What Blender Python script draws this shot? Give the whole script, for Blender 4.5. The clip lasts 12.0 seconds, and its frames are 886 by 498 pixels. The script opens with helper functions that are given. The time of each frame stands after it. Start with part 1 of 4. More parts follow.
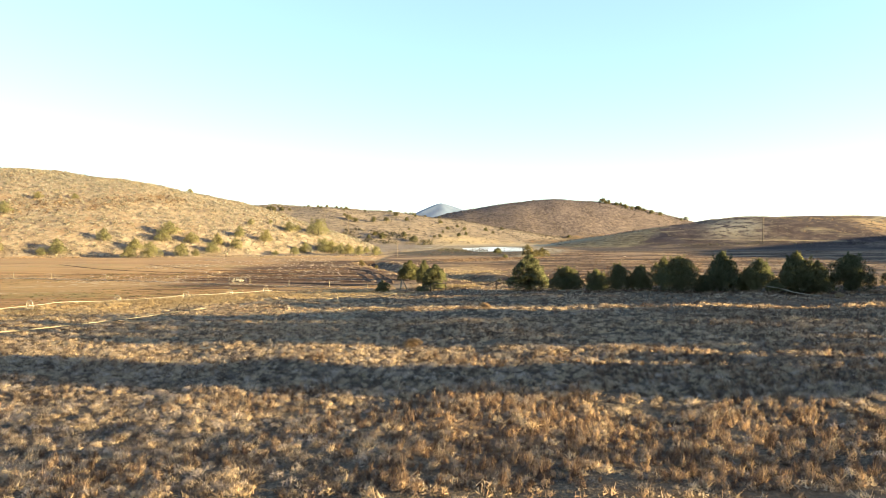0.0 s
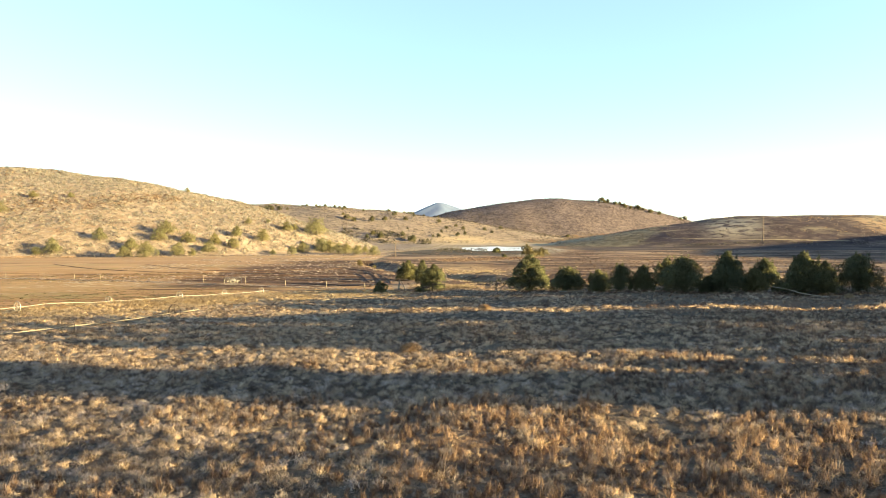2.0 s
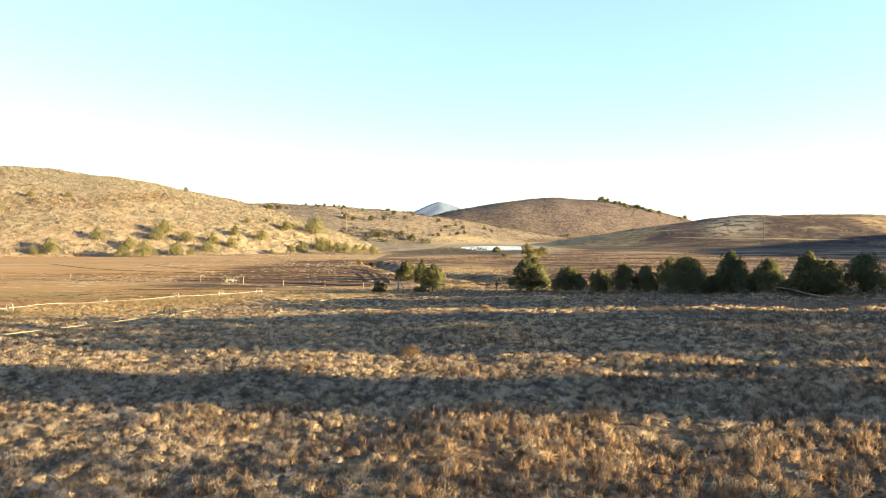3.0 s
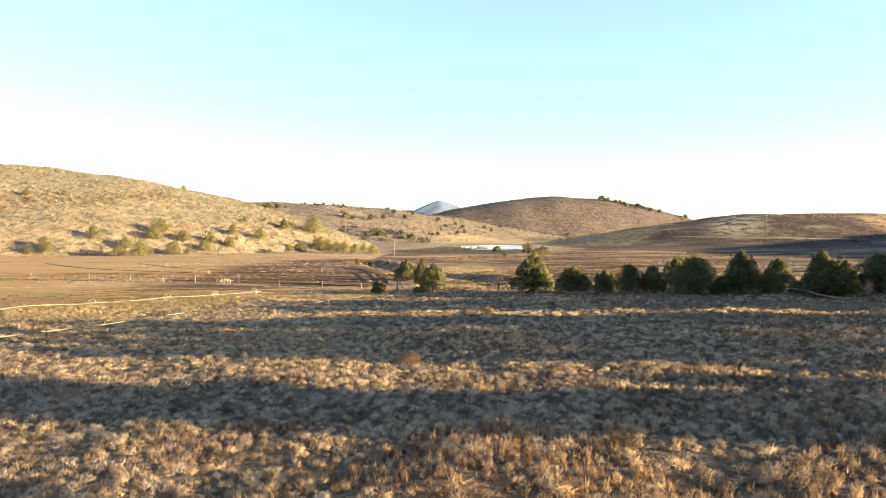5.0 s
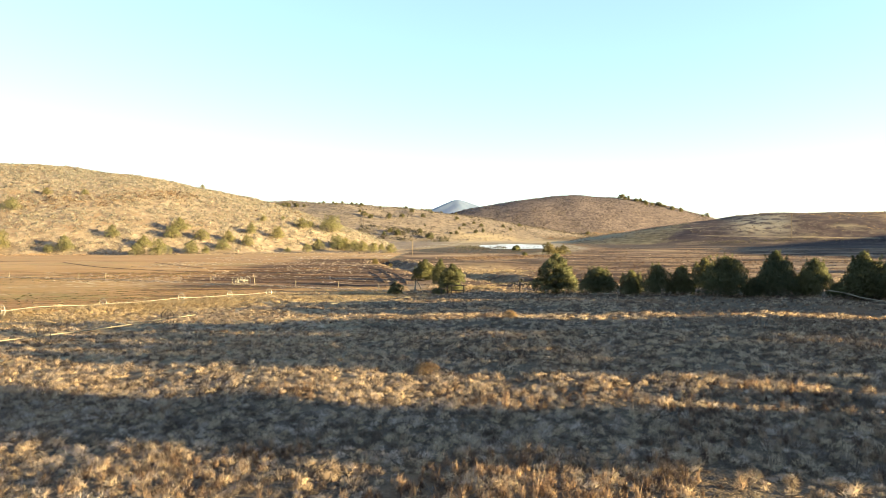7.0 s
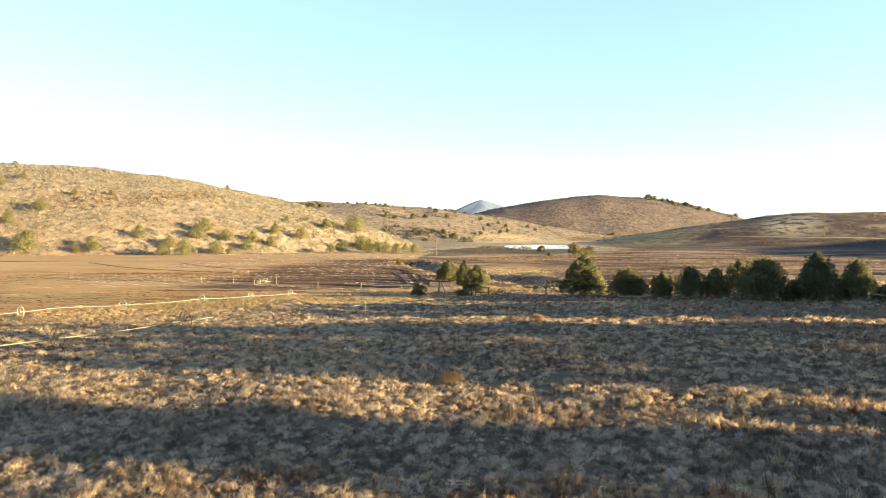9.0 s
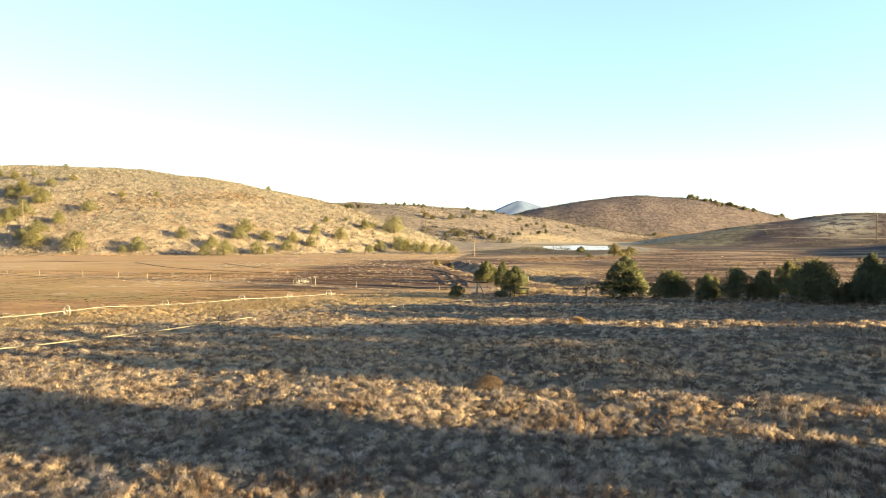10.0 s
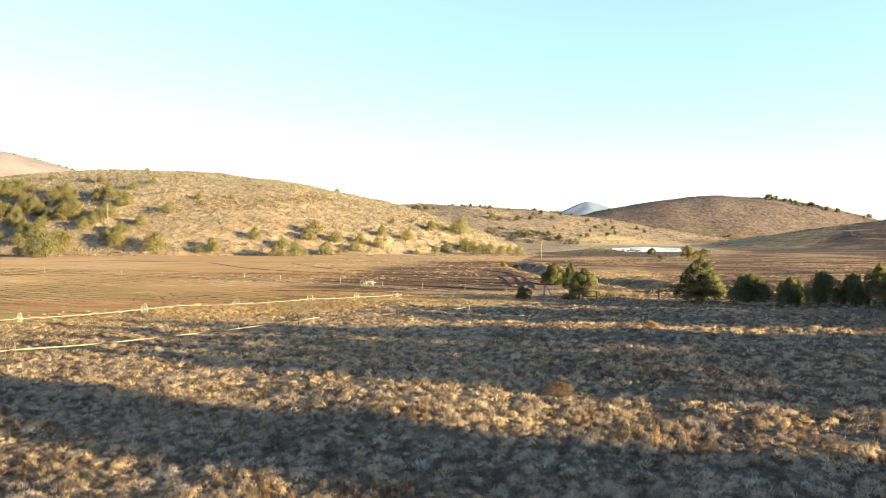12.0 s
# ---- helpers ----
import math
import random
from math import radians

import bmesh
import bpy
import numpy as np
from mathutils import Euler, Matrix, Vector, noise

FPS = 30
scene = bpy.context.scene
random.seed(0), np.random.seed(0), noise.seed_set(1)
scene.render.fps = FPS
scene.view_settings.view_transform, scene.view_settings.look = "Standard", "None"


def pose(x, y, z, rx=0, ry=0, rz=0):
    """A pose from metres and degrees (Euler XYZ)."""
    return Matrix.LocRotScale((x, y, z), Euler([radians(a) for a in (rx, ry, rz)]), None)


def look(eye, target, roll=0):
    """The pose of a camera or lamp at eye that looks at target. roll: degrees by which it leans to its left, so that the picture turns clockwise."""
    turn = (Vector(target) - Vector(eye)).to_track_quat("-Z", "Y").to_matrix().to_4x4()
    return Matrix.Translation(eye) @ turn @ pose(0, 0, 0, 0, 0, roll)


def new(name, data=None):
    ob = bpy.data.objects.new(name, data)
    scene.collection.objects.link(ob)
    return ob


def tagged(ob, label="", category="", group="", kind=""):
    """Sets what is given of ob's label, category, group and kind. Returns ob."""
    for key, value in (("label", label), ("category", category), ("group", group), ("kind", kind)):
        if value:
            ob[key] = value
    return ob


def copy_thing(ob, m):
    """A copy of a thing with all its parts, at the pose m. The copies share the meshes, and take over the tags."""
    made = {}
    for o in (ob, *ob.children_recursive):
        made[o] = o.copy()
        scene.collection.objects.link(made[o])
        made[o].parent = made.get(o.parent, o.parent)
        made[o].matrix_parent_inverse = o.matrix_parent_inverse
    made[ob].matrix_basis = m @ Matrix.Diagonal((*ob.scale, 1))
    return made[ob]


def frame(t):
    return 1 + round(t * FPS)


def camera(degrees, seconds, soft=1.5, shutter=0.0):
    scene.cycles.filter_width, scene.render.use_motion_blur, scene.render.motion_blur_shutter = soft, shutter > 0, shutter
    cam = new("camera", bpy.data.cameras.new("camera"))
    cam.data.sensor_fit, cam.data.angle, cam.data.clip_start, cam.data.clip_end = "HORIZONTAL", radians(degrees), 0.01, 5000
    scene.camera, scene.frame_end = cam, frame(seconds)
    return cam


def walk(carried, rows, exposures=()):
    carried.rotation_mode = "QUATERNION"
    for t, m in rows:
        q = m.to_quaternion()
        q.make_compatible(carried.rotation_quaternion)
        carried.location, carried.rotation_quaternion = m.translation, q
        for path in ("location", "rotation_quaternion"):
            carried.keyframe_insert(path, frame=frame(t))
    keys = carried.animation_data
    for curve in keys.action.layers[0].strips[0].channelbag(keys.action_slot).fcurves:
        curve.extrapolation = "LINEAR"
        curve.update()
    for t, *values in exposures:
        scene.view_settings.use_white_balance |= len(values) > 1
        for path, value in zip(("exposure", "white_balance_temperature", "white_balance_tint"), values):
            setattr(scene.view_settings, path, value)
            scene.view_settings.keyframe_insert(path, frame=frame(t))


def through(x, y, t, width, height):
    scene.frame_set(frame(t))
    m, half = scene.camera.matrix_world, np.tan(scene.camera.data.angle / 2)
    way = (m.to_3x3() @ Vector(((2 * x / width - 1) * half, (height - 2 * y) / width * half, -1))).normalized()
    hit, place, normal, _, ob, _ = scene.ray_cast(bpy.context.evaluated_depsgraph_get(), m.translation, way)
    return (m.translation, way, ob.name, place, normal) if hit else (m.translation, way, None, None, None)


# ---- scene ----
cam = camera(65.5, 12.0, soft=0.5)
PATH = [
    (0, (0.0, 0.0, 7.822), (-0.063, 1.998, 7.772), 0.0),
    (0.5, (-0.025, 0.432, 7.822), (-0.087, 2.431, 7.771), -0.0),
    (1, (-0.056, 0.933, 7.83), (-0.117, 2.931, 7.779), -0.0),
    (1.5, (-0.089, 1.504, 7.838), (-0.148, 3.503, 7.786), -0.0),
    (2, (-0.112, 2.124, 7.842), (-0.171, 4.123, 7.79), 0.0),
    (2.5, (-0.139, 2.78, 7.846), (-0.197, 4.778, 7.793), -0.0),
    (3, (-0.167, 3.461, 7.846), (-0.225, 5.46, 7.792), -0.0),
    (5, (-0.344, 6.482, 7.846), (-0.401, 8.48, 7.789), -0.0),
    (5.5, (-0.409, 7.243, 7.854), (-0.464, 9.241, 7.797), -0.0),
    (6, (-0.462, 8.029, 7.861), (-0.518, 10.027, 7.803), -0.0),
    (6.5, (-0.528, 8.822, 7.86), (-0.585, 10.821, 7.801), 0.0),
    (7, (-0.595, 9.593, 7.863), (-0.705, 11.589, 7.803), 0.0),
    (7.2, (-0.619, 9.873, 7.864), (-0.759, 11.867, 7.803), 0.0),
    (8.8, (-0.802, 11.844, 7.849), (-0.976, 13.836, 7.79), -0.0),
    (9, (-0.8, 12.053, 7.849), (-0.979, 14.044, 7.79), 0.0),
    (9.5, (-0.836, 12.486, 7.846), (-1.061, 14.473, 7.787), -0.0),
    (10, (-0.873, 12.823, 7.835), (-1.162, 14.802, 7.778), 0.0),
    (10.5, (-0.943, 13.137, 7.823), (-1.295, 15.105, 7.767), 0.0),
    (11, (-0.984, 13.39, 7.809), (-1.4, 15.346, 7.754), -0.0),
    (11.5, (-1.031, 13.61, 7.796), (-1.505, 15.552, 7.743), -0.0),
    (12, (-1.072, 13.779, 7.791), (-1.549, 15.72, 7.738), -0.0),
]
walk(cam, [(t, look(eye, target, roll)) for t, eye, target, roll in PATH], exposures=((0.0, 2.75, 6500, 11), (12.0, 2.75, 6500, 11)))

# ---- world, sun and exposure ----
SUN_ELEVATION, SUN_AZIMUTH = 8.5, 102.0
world = bpy.data.worlds.new("sky")
scene.world = world
world.use_nodes = True
wn = world.node_tree.nodes
sky = wn.new("ShaderNodeTexSky")
sky.sky_type, sky.sun_disc = "NISHITA", False
sky.sun_elevation, sky.sun_rotation = radians(SUN_ELEVATION), radians(SUN_AZIMUTH)
sky.altitude, sky.air_density, sky.dust_density, sky.ozone_density = 1500, 1.0, 0.5, 1.5
wn["Background"].inputs["Strength"].default_value = 0.0765
# an even pale cyan is added to the whole sky and flattens its gradient
sky_tint = wn.new("ShaderNodeMix")
sky_tint.data_type = "RGBA"
sky_tint.inputs[0].default_value, sky_tint.inputs[7].default_value = 0.40, (1.26, 2.0, 2.65, 1)
world.node_tree.links.new(sky.outputs["Color"], sky_tint.inputs[6])
world.node_tree.links.new(sky_tint.outputs[2], wn["Background"].inputs["Color"])
sun = new("sun", bpy.data.lights.new("sun", "SUN"))
sun.data.energy, sun.data.angle, sun.data.color = 5.6, radians(0.53), (1.0, 0.81, 0.375)
ce, se = math.cos(radians(SUN_ELEVATION)), math.sin(radians(SUN_ELEVATION))
sun.matrix_basis = look((1000 * ce * math.sin(radians(SUN_AZIMUTH)), 1000 * ce * math.cos(radians(SUN_AZIMUTH)), 1000 * se), (0, 0, 0))


# ---- small tools ----
def part(name, data, material, parent=None, label=""):
    """Links a bmesh or a mesh as one object under a thing or a part."""
    if isinstance(data, bmesh.types.BMesh):
        me = bpy.data.meshes.new(name)
        data.to_mesh(me)
        data.free()
    else:
        me = data
    if material and not me.materials:
        me.materials.append(material)
    ob = new(name, me)
    ob.parent = parent
    return tagged(ob, label)


def thing(name, label, category, m=None, group="", kind=""):
    """An empty at the base of a thing, which carries its parts."""
    ob = new(name)
    ob.empty_display_size = 0.2
    if m:
        ob.matrix_basis = m
    return tagged(ob, label, category, group, kind)


def mesh_np(name, v, f, normals=None, tone=None):
    """A mesh from arrays of corners and of faces that all have the same number of corners; normals and a tone for each corner, if given."""
    me = bpy.data.meshes.new(name)
    f = np.asarray(f, np.int32)
    if normals is not None:
        # wind each face so that it looks the way its normals do
        a, b, c = v[f[:, 0]], v[f[:, 1]], v[f[:, 2]]
        wrong = (np.cross(b - a, c - a) * normals[f[:, 0]]).sum(1) < 0
        f = np.where(wrong[:, None], f[:, ::-1], f)
    me.vertices.add(len(v))
    me.vertices.foreach_set("co", np.asarray(v, np.float32).ravel())
    me.loops.add(f.size)
    me.loops.foreach_set("vertex_index", f.ravel())
    me.polygons.add(len(f))
    me.polygons.foreach_set("loop_start", np.arange(len(f), dtype=np.int32) * f.shape[1])
    me.update(calc_edges=True)
    if normals is not None:
        normals = normals / (np.linalg.norm(normals, axis=1, keepdims=True) + 1e-9)
        me.attributes.new("custom_normal", "FLOAT_VECTOR", "POINT").data.foreach_set("vector", np.asarray(normals, np.float32).ravel())
    if tone is not None:
        me.attributes.new("tone", "FLOAT", "POINT").data.foreach_set("value", np.asarray(tone, np.float32))
    return me


def tube(bm, points, radii, sides=8):
    """A round, tapered tube along points."""
    rings = []
    for i, p in enumerate(points):
        a = Vector(points[min(i + 1, len(points) - 1)]) - Vector(points[max(i - 1, 0)])
        q = a.to_track_quat("Z", "Y")
        ring = []
        for k in range(sides):
            w = 2 * math.pi * k / sides
            ring.append(bm.verts.new(Vector(p) + q @ Vector((math.cos(w), math.sin(w), 0)) * radii[i]))
        rings.append(ring)
    for r, s in zip(rings, rings[1:]):
        for k in range(sides):
            bm.faces.new((r[k], r[(k + 1) % sides], s[(k + 1) % sides], s[k]))
    bm.faces.new(rings[0][::-1])
    bm.faces.new(rings[-1])
    return bm


def beam(bm, a, b, w, h, up=(0, 0, 1)):
    """A squared timber from a to b with bevelled edges."""
    a, b = Vector(a), Vector(b)
    z = (b - a).normalized()
    x = Vector(up).cross(z)
    x = x.normalized() if x.length > 1e-4 else Vector((1, 0, 0))
    y = z.cross(x)
    c = 0.18 * min(w, h)
    prof = [(w / 2 - c, h / 2), (-w / 2 + c, h / 2), (-w / 2, h / 2 - c), (-w / 2, -h / 2 + c), (-w / 2 + c, -h / 2), (w / 2 - c, -h / 2), (w / 2, -h / 2 + c), (w / 2, h / 2 - c)]
    r = [bm.verts.new(a + x * u + y * v) for u, v in prof]
    s = [bm.verts.new(b + x * u + y * v) for u, v in prof]
    for k in range(8):
        bm.faces.new((r[k], r[(k + 1) % 8], s[(k + 1) % 8], s[k]))
    bm.faces.new(r[::-1])
    bm.faces.new(s)
    return bm


# ---- materials ----
class Nodes:
    """Short ways to write a node tree."""

    def __init__(self, name):
        self.mat = bpy.data.materials.new(name)
        self.mat.use_nodes = True
        self.tree = self.mat.node_tree
        self.bsdf = self.tree.nodes["Principled BSDF"]
        self.out = self.tree.nodes["Material Output"]
        self.pos = self.tree.nodes.new("ShaderNodeNewGeometry").outputs["Position"]

    def link(self, a, b):
        self.tree.links.new(a, b)

    def noise(self, scale, detail=4.0, rough=0.55, vector=None, stretch=None, distort=0.0):
        n = self.tree.nodes.new("ShaderNodeTexNoise")
        n.inputs["Scale"].default_value, n.inputs["Detail"].default_value = scale, detail
        n.inputs["Roughness"].default_value, n.inputs["Distortion"].default_value = rough, distort
        vec = vector or self.pos
        if stretch:
            m = self.tree.nodes.new("ShaderNodeMapping")
            m.inputs["Scale"].default_value = stretch[:3]
            m.inputs["Rotation"].default_value = (0, 0, radians(stretch[3]) if len(stretch) > 3 else 0)
            self.link(vec, m.inputs["Vector"])
            vec = m.outputs["Vector"]
        self.link(vec, n.inputs["Vector"])
        return n.outputs["Fac"]

    def voronoi(self, scale, vector=None):
        n = self.tree.nodes.new("ShaderNodeTexVoronoi")
        n.inputs["Scale"].default_value = scale
        self.link(vector or self.pos, n.inputs["Vector"])
        return n.outputs["Distance"]

    def ramp(self, fac, stops):
        n = self.tree.nodes.new("ShaderNodeValToRGB")
        while len(n.color_ramp.elements) < len(stops):
            n.color_ramp.elements.new(0.5)
        for e, (p, c) in zip(n.color_ramp.elements, stops):
            e.position, e.color = p, (*c, 1) if len(c) == 3 else c
        self.link(fac, n.inputs["Fac"])
        return n.outputs["Color"]

    def step(self, fac, lo, hi):
        n = self.tree.nodes.new("ShaderNodeMapRange")
        n.interpolation_type = "SMOOTHSTEP"
        n.inputs["From Min"].default_value, n.inputs["From Max"].default_value = lo, hi
        self.link(fac, n.inputs["Value"])
        return n.outputs["Result"]

    def math(self, op, a, b=None):
        n = self.tree.nodes.new("ShaderNodeMath")
        n.operation = op
        for k, v in enumerate((a, b)):
            if v is None:
                continue
            if isinstance(v, (int, float)):
                n.inputs[k].default_value = v
            else:
                self.link(v, n.inputs[k])
        return n.outputs[0]

    def mix(self, fac, a, b, blend="MIX"):
        n = self.tree.nodes.new("ShaderNodeMix")
        n.data_type, n.blend_type = "RGBA", blend
        for k, v in ((0, fac), (6, a), (7, b)):
            if isinstance(v, (int, float)):
                n.inputs[k].default_value = v
            elif isinstance(v, tuple):
                n.inputs[k].default_value = (*v, 1)
            else:
                self.link(v, n.inputs[k])
        return n.outputs[2]

    def attribute(self, name):
        n = self.tree.nodes.new("ShaderNodeAttribute")
        n.attribute_name = name
        return n.outputs["Fac"]

    def island(self):
        n = self.tree.nodes.new("ShaderNodeNewGeometry")
        return n.outputs["Random Per Island"]

    def chance(self):
        return self.tree.nodes.new("ShaderNodeObjectInfo").outputs["Random"]

    def bump(self, height, strength, distance):
        n = self.tree.nodes.new("ShaderNodeBump")
        n.inputs["Strength"].default_value, n.inputs["Distance"].default_value = strength, distance
        self.link(height, n.inputs["Height"])
        self.link(n.outputs["Normal"], self.bsdf.inputs["Normal"])

    def done(self, colour, rough=0.9, metal=0.0, spec=0.2, through=0.0):
        if isinstance(colour, tuple):
            self.bsdf.inputs["Base Color"].default_value = (*colour, 1)
        else:
            self.link(colour, self.bsdf.inputs["Base Color"])
        if isinstance(rough, (int, float)):
            self.bsdf.inputs["Roughness"].default_value = rough
        else:
            self.link(rough, self.bsdf.inputs["Roughness"])
        self.bsdf.inputs["Metallic"].default_value = metal
        self.bsdf.inputs["Specular IOR Level"].default_value = spec
        if through:
            t, m = self.tree.nodes.new("ShaderNodeBsdfTranslucent"), self.tree.nodes.new("ShaderNodeMixShader")
            if isinstance(colour, tuple):
                t.inputs["Color"].default_value = (*colour, 1)
            else:
                self.link(colour, t.inputs["Color"])
            m.inputs["Fac"].default_value = through
            self.link(self.bsdf.outputs[0], m.inputs[1])
            self.link(t.outputs[0], m.inputs[2])
            self.link(m.outputs[0], self.out.inputs["Surface"])
        return self.mat


def ground_material():
    n = Nodes("ground")
    fine, mid, wide = n.noise(6.0, 6), n.noise(0.45, 5), n.noise(0.06, 4)
    field = n.ramp(mid, [(0.3, (0.029, 0.022, 0.017)), (0.5, (0.058, 0.041, 0.029)), (0.7, (0.106, 0.074, 0.05))])
    field = n.mix(n.step(fine, 0.45, 0.75), field, (0.144, 0.101, 0.07))
    field = n.mix(n.step(n.noise(17.0, 4, 0.7), 0.52, 0.64), field, (0.23, 0.161, 0.106))
    field = n.mix(n.step(wide, 0.5, 0.62), field, n.mix(fine, (0.096, 0.054, 0.033), (0.173, 0.101, 0.058)))
    meadow = n.ramp(n.noise(0.9, 5, 0.6), [(0.3, (0.12, 0.085, 0.055)), (0.5, (0.23, 0.168, 0.108)), (0.7, (0.32, 0.24, 0.15))])
    field = n.mix(n.math("MULTIPLY", n.attribute("zone_meadow"), n.step(n.noise(0.35, 4), 0.3, 0.55)), field, meadow)
    # turned soil: brown, in long streaks, with pale stubble lying on it
    streak = n.noise(0.5, 6, 0.65, stretch=(0.10, 1.0, 1.0, 8))
    soil = n.ramp(streak, [(0.3, (0.099, 0.047, 0.021)), (0.48, (0.211, 0.107, 0.047)), (0.7, (0.317, 0.183, 0.083))])
    soil = n.mix(n.step(n.noise(0.02, 3, stretch=(0.3, 1.0, 1.0, 8)), 0.42, 0.62), soil, n.mix(streak, (0.232, 0.132, 0.062), (0.401, 0.26, 0.134)))
    weeds = n.math("MULTIPLY", n.step(n.noise(0.035, 3, stretch=(0.4, 1.0, 1.0, 8)), 0.54, 0.62), n.step(n.noise(1.1, 4, stretch=(0.3, 1, 1, 8)), 0.4, 0.65))
    soil = n.mix(weeds, soil, (0.19, 0.151, 0.06))
    soil = n.mix(n.math("MULTIPLY", n.attribute("zone_weed"), n.step(n.noise(1.2, 4, stretch=(0.3, 1, 1, -14)), 0.38, 0.55)), soil, (0.183, 0.116, 0.049))
    stubble = n.math("MULTIPLY", n.step(n.noise(0.05, 3, stretch=(0.5, 1.0, 1.0, 5)), 0.52, 0.60), n.step(n.noise(1.6, 5, stretch=(0.35, 1.0, 1.0, 5)), 0.52, 0.62))
    soil = n.mix(stubble, soil, (0.366, 0.282, 0.19))
    soil = n.mix(n.math("MULTIPLY", n.attribute("zone_far_soil"), 0.5), soil, n.mix(streak, (0.239, 0.144, 0.084), (0.38, 0.246, 0.148)))
    soil = n.mix(n.math("MULTIPLY", n.step(n.noise(0.14, 2, 0.4, stretch=(0.07, 1.0, 1.0, -12), distort=0.7), 0.62, 0.66), n.step(n.noise(0.05, 3), 0.45, 0.6)), soil, (0.099, 0.051, 0.026))
    turned = n.mix(streak, (0.028, 0.015, 0.01), (0.106, 0.055, 0.033))
    turned = n.mix(n.step(n.noise(0.22, 3, 0.5, stretch=(0.05, 1.0, 1.0, 6), distort=0.6), 0.54, 0.62), turned, (0.169, 0.095, 0.056))
    turned = n.mix(n.step(n.noise(0.16, 2, 0.4, stretch=(0.03, 1.0, 1.0, 4)), 0.62, 0.655), turned, (0.035, 0.019, 0.012))
    turned = n.mix(n.step(n.noise(1.3, 5, stretch=(0.4, 1.0, 1.0, 5)), 0.60, 0.68), turned, (0.324, 0.239, 0.165))
    soil = n.mix(n.step(n.math("ADD", n.attribute("zone_turned"), n.math("MULTIPLY", n.math("SUBTRACT", n.noise(0.10, 5, 0.65, stretch=(0.22, 1, 1)), 0.5), 2.2)), 0.2, 0.9), soil, turned)
    # dry hillside: straw, with reddish brush
    hill = n.ramp(n.noise(0.25, 6, 0.65), [(0.32, (0.112, 0.08, 0.061)), (0.5, (0.196, 0.144, 0.106)), (0.7, (0.315, 0.237, 0.17))])
    hill = n.mix(n.math("MULTIPLY", n.step(n.noise(0.022, 4, stretch=(0.6, 1, 1)), 0.54, 0.63), n.step(n.noise(0.35, 5), 0.40, 0.62)), hill, (0.18, 0.118, 0.078))
    # brown right hill, with part of its shade put into the dark purplish colour
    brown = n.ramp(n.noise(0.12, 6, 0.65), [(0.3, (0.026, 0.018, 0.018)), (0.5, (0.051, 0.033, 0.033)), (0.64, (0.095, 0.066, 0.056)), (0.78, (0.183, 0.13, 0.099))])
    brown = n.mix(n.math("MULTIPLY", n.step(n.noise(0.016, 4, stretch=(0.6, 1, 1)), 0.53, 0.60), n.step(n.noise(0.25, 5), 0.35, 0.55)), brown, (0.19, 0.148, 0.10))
    # rusty valley grass in long bands, with bands of shade put into the dark stops
    rust = n.ramp(n.noise(0.11, 6, 0.65, stretch=(0.25, 1.0, 1.0, -4)), [(0.38, (0.03, 0.018, 0.014)), (0.46, (0.075, 0.043, 0.03)), (0.53, (0.165, 0.103, 0.067)), (0.64, (0.255, 0.172, 0.108))])
    rust = n.mix(n.math("MULTIPLY", n.attribute("zone_dun"), n.step(n.noise(0.2, 4, stretch=(0.5, 1, 1)), 0.3, 0.5)), rust, n.ramp(n.noise(0.5, 5, 0.6), [(0.3, (0.17, 0.108, 0.06)), (0.7, (0.30, 0.205, 0.12))]))
    # a darker brown band along a line across the valley floor
    rust = n.mix(n.math("MULTIPLY", n.attribute("zone_dark_band"), n.step(n.noise(0.25, 4, stretch=(0.4, 1, 1)), 0.34, 0.5)), rust, n.mix(n.noise(0.8, 4), (0.025, 0.016, 0.012), (0.075, 0.045, 0.032)))
    rough_edge = n.math("MULTIPLY", n.math("SUBTRACT", n.noise(0.18, 5), 0.5), 0.9)
    c = n.mix(n.step(n.math("ADD", n.attribute("zone_rust"), rough_edge), 0.35, 0.65), field, rust)
    # flats at the right hill's foot: their shade is painted as dark ground
    shaded_flats = n.ramp(n.noise(0.1, 6, 0.65, stretch=(0.25, 1, 1, -4)), [(0.36, (0.032, 0.023, 0.022)), (0.54, (0.062, 0.043, 0.039)), (0.68, (0.14, 0.098, 0.075))])
    c = n.mix(n.step(n.math("ADD", n.attribute("zone_flats_shade"), rough_edge), 0.35, 0.65), c, shaded_flats)
    c = n.mix(n.step(n.math("ADD", n.attribute("zone_hill"), rough_edge), 0.35, 0.65), c, hill)
    greyed = n.ramp(n.noise(0.2, 6, 0.65), [(0.32, (0.10, 0.073, 0.06)), (0.5, (0.168, 0.126, 0.1)), (0.7, (0.245, 0.187, 0.146))])
    c = n.mix(n.step(n.math("ADD", n.attribute("zone_grey"), rough_edge), 0.35, 0.65), c, greyed)
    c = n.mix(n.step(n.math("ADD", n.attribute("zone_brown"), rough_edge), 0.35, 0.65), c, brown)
    c = n.mix(n.math("MULTIPLY", n.attribute("zone_pale"), n.step(n.noise(0.15, 5), 0.36, 0.54)), c, (0.265, 0.21, 0.15))
    # sunlit patch on the right hill's crest, painted in ochre
    c = n.mix(n.math("MULTIPLY", n.attribute("zone_crest_lit"), n.step(n.noise(0.13, 5, 0.65), 0.42, 0.54)), c, (0.29, 0.19, 0.11))
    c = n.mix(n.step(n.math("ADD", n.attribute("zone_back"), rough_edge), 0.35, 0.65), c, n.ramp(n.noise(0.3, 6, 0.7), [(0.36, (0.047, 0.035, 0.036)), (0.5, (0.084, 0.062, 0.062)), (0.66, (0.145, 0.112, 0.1))]))
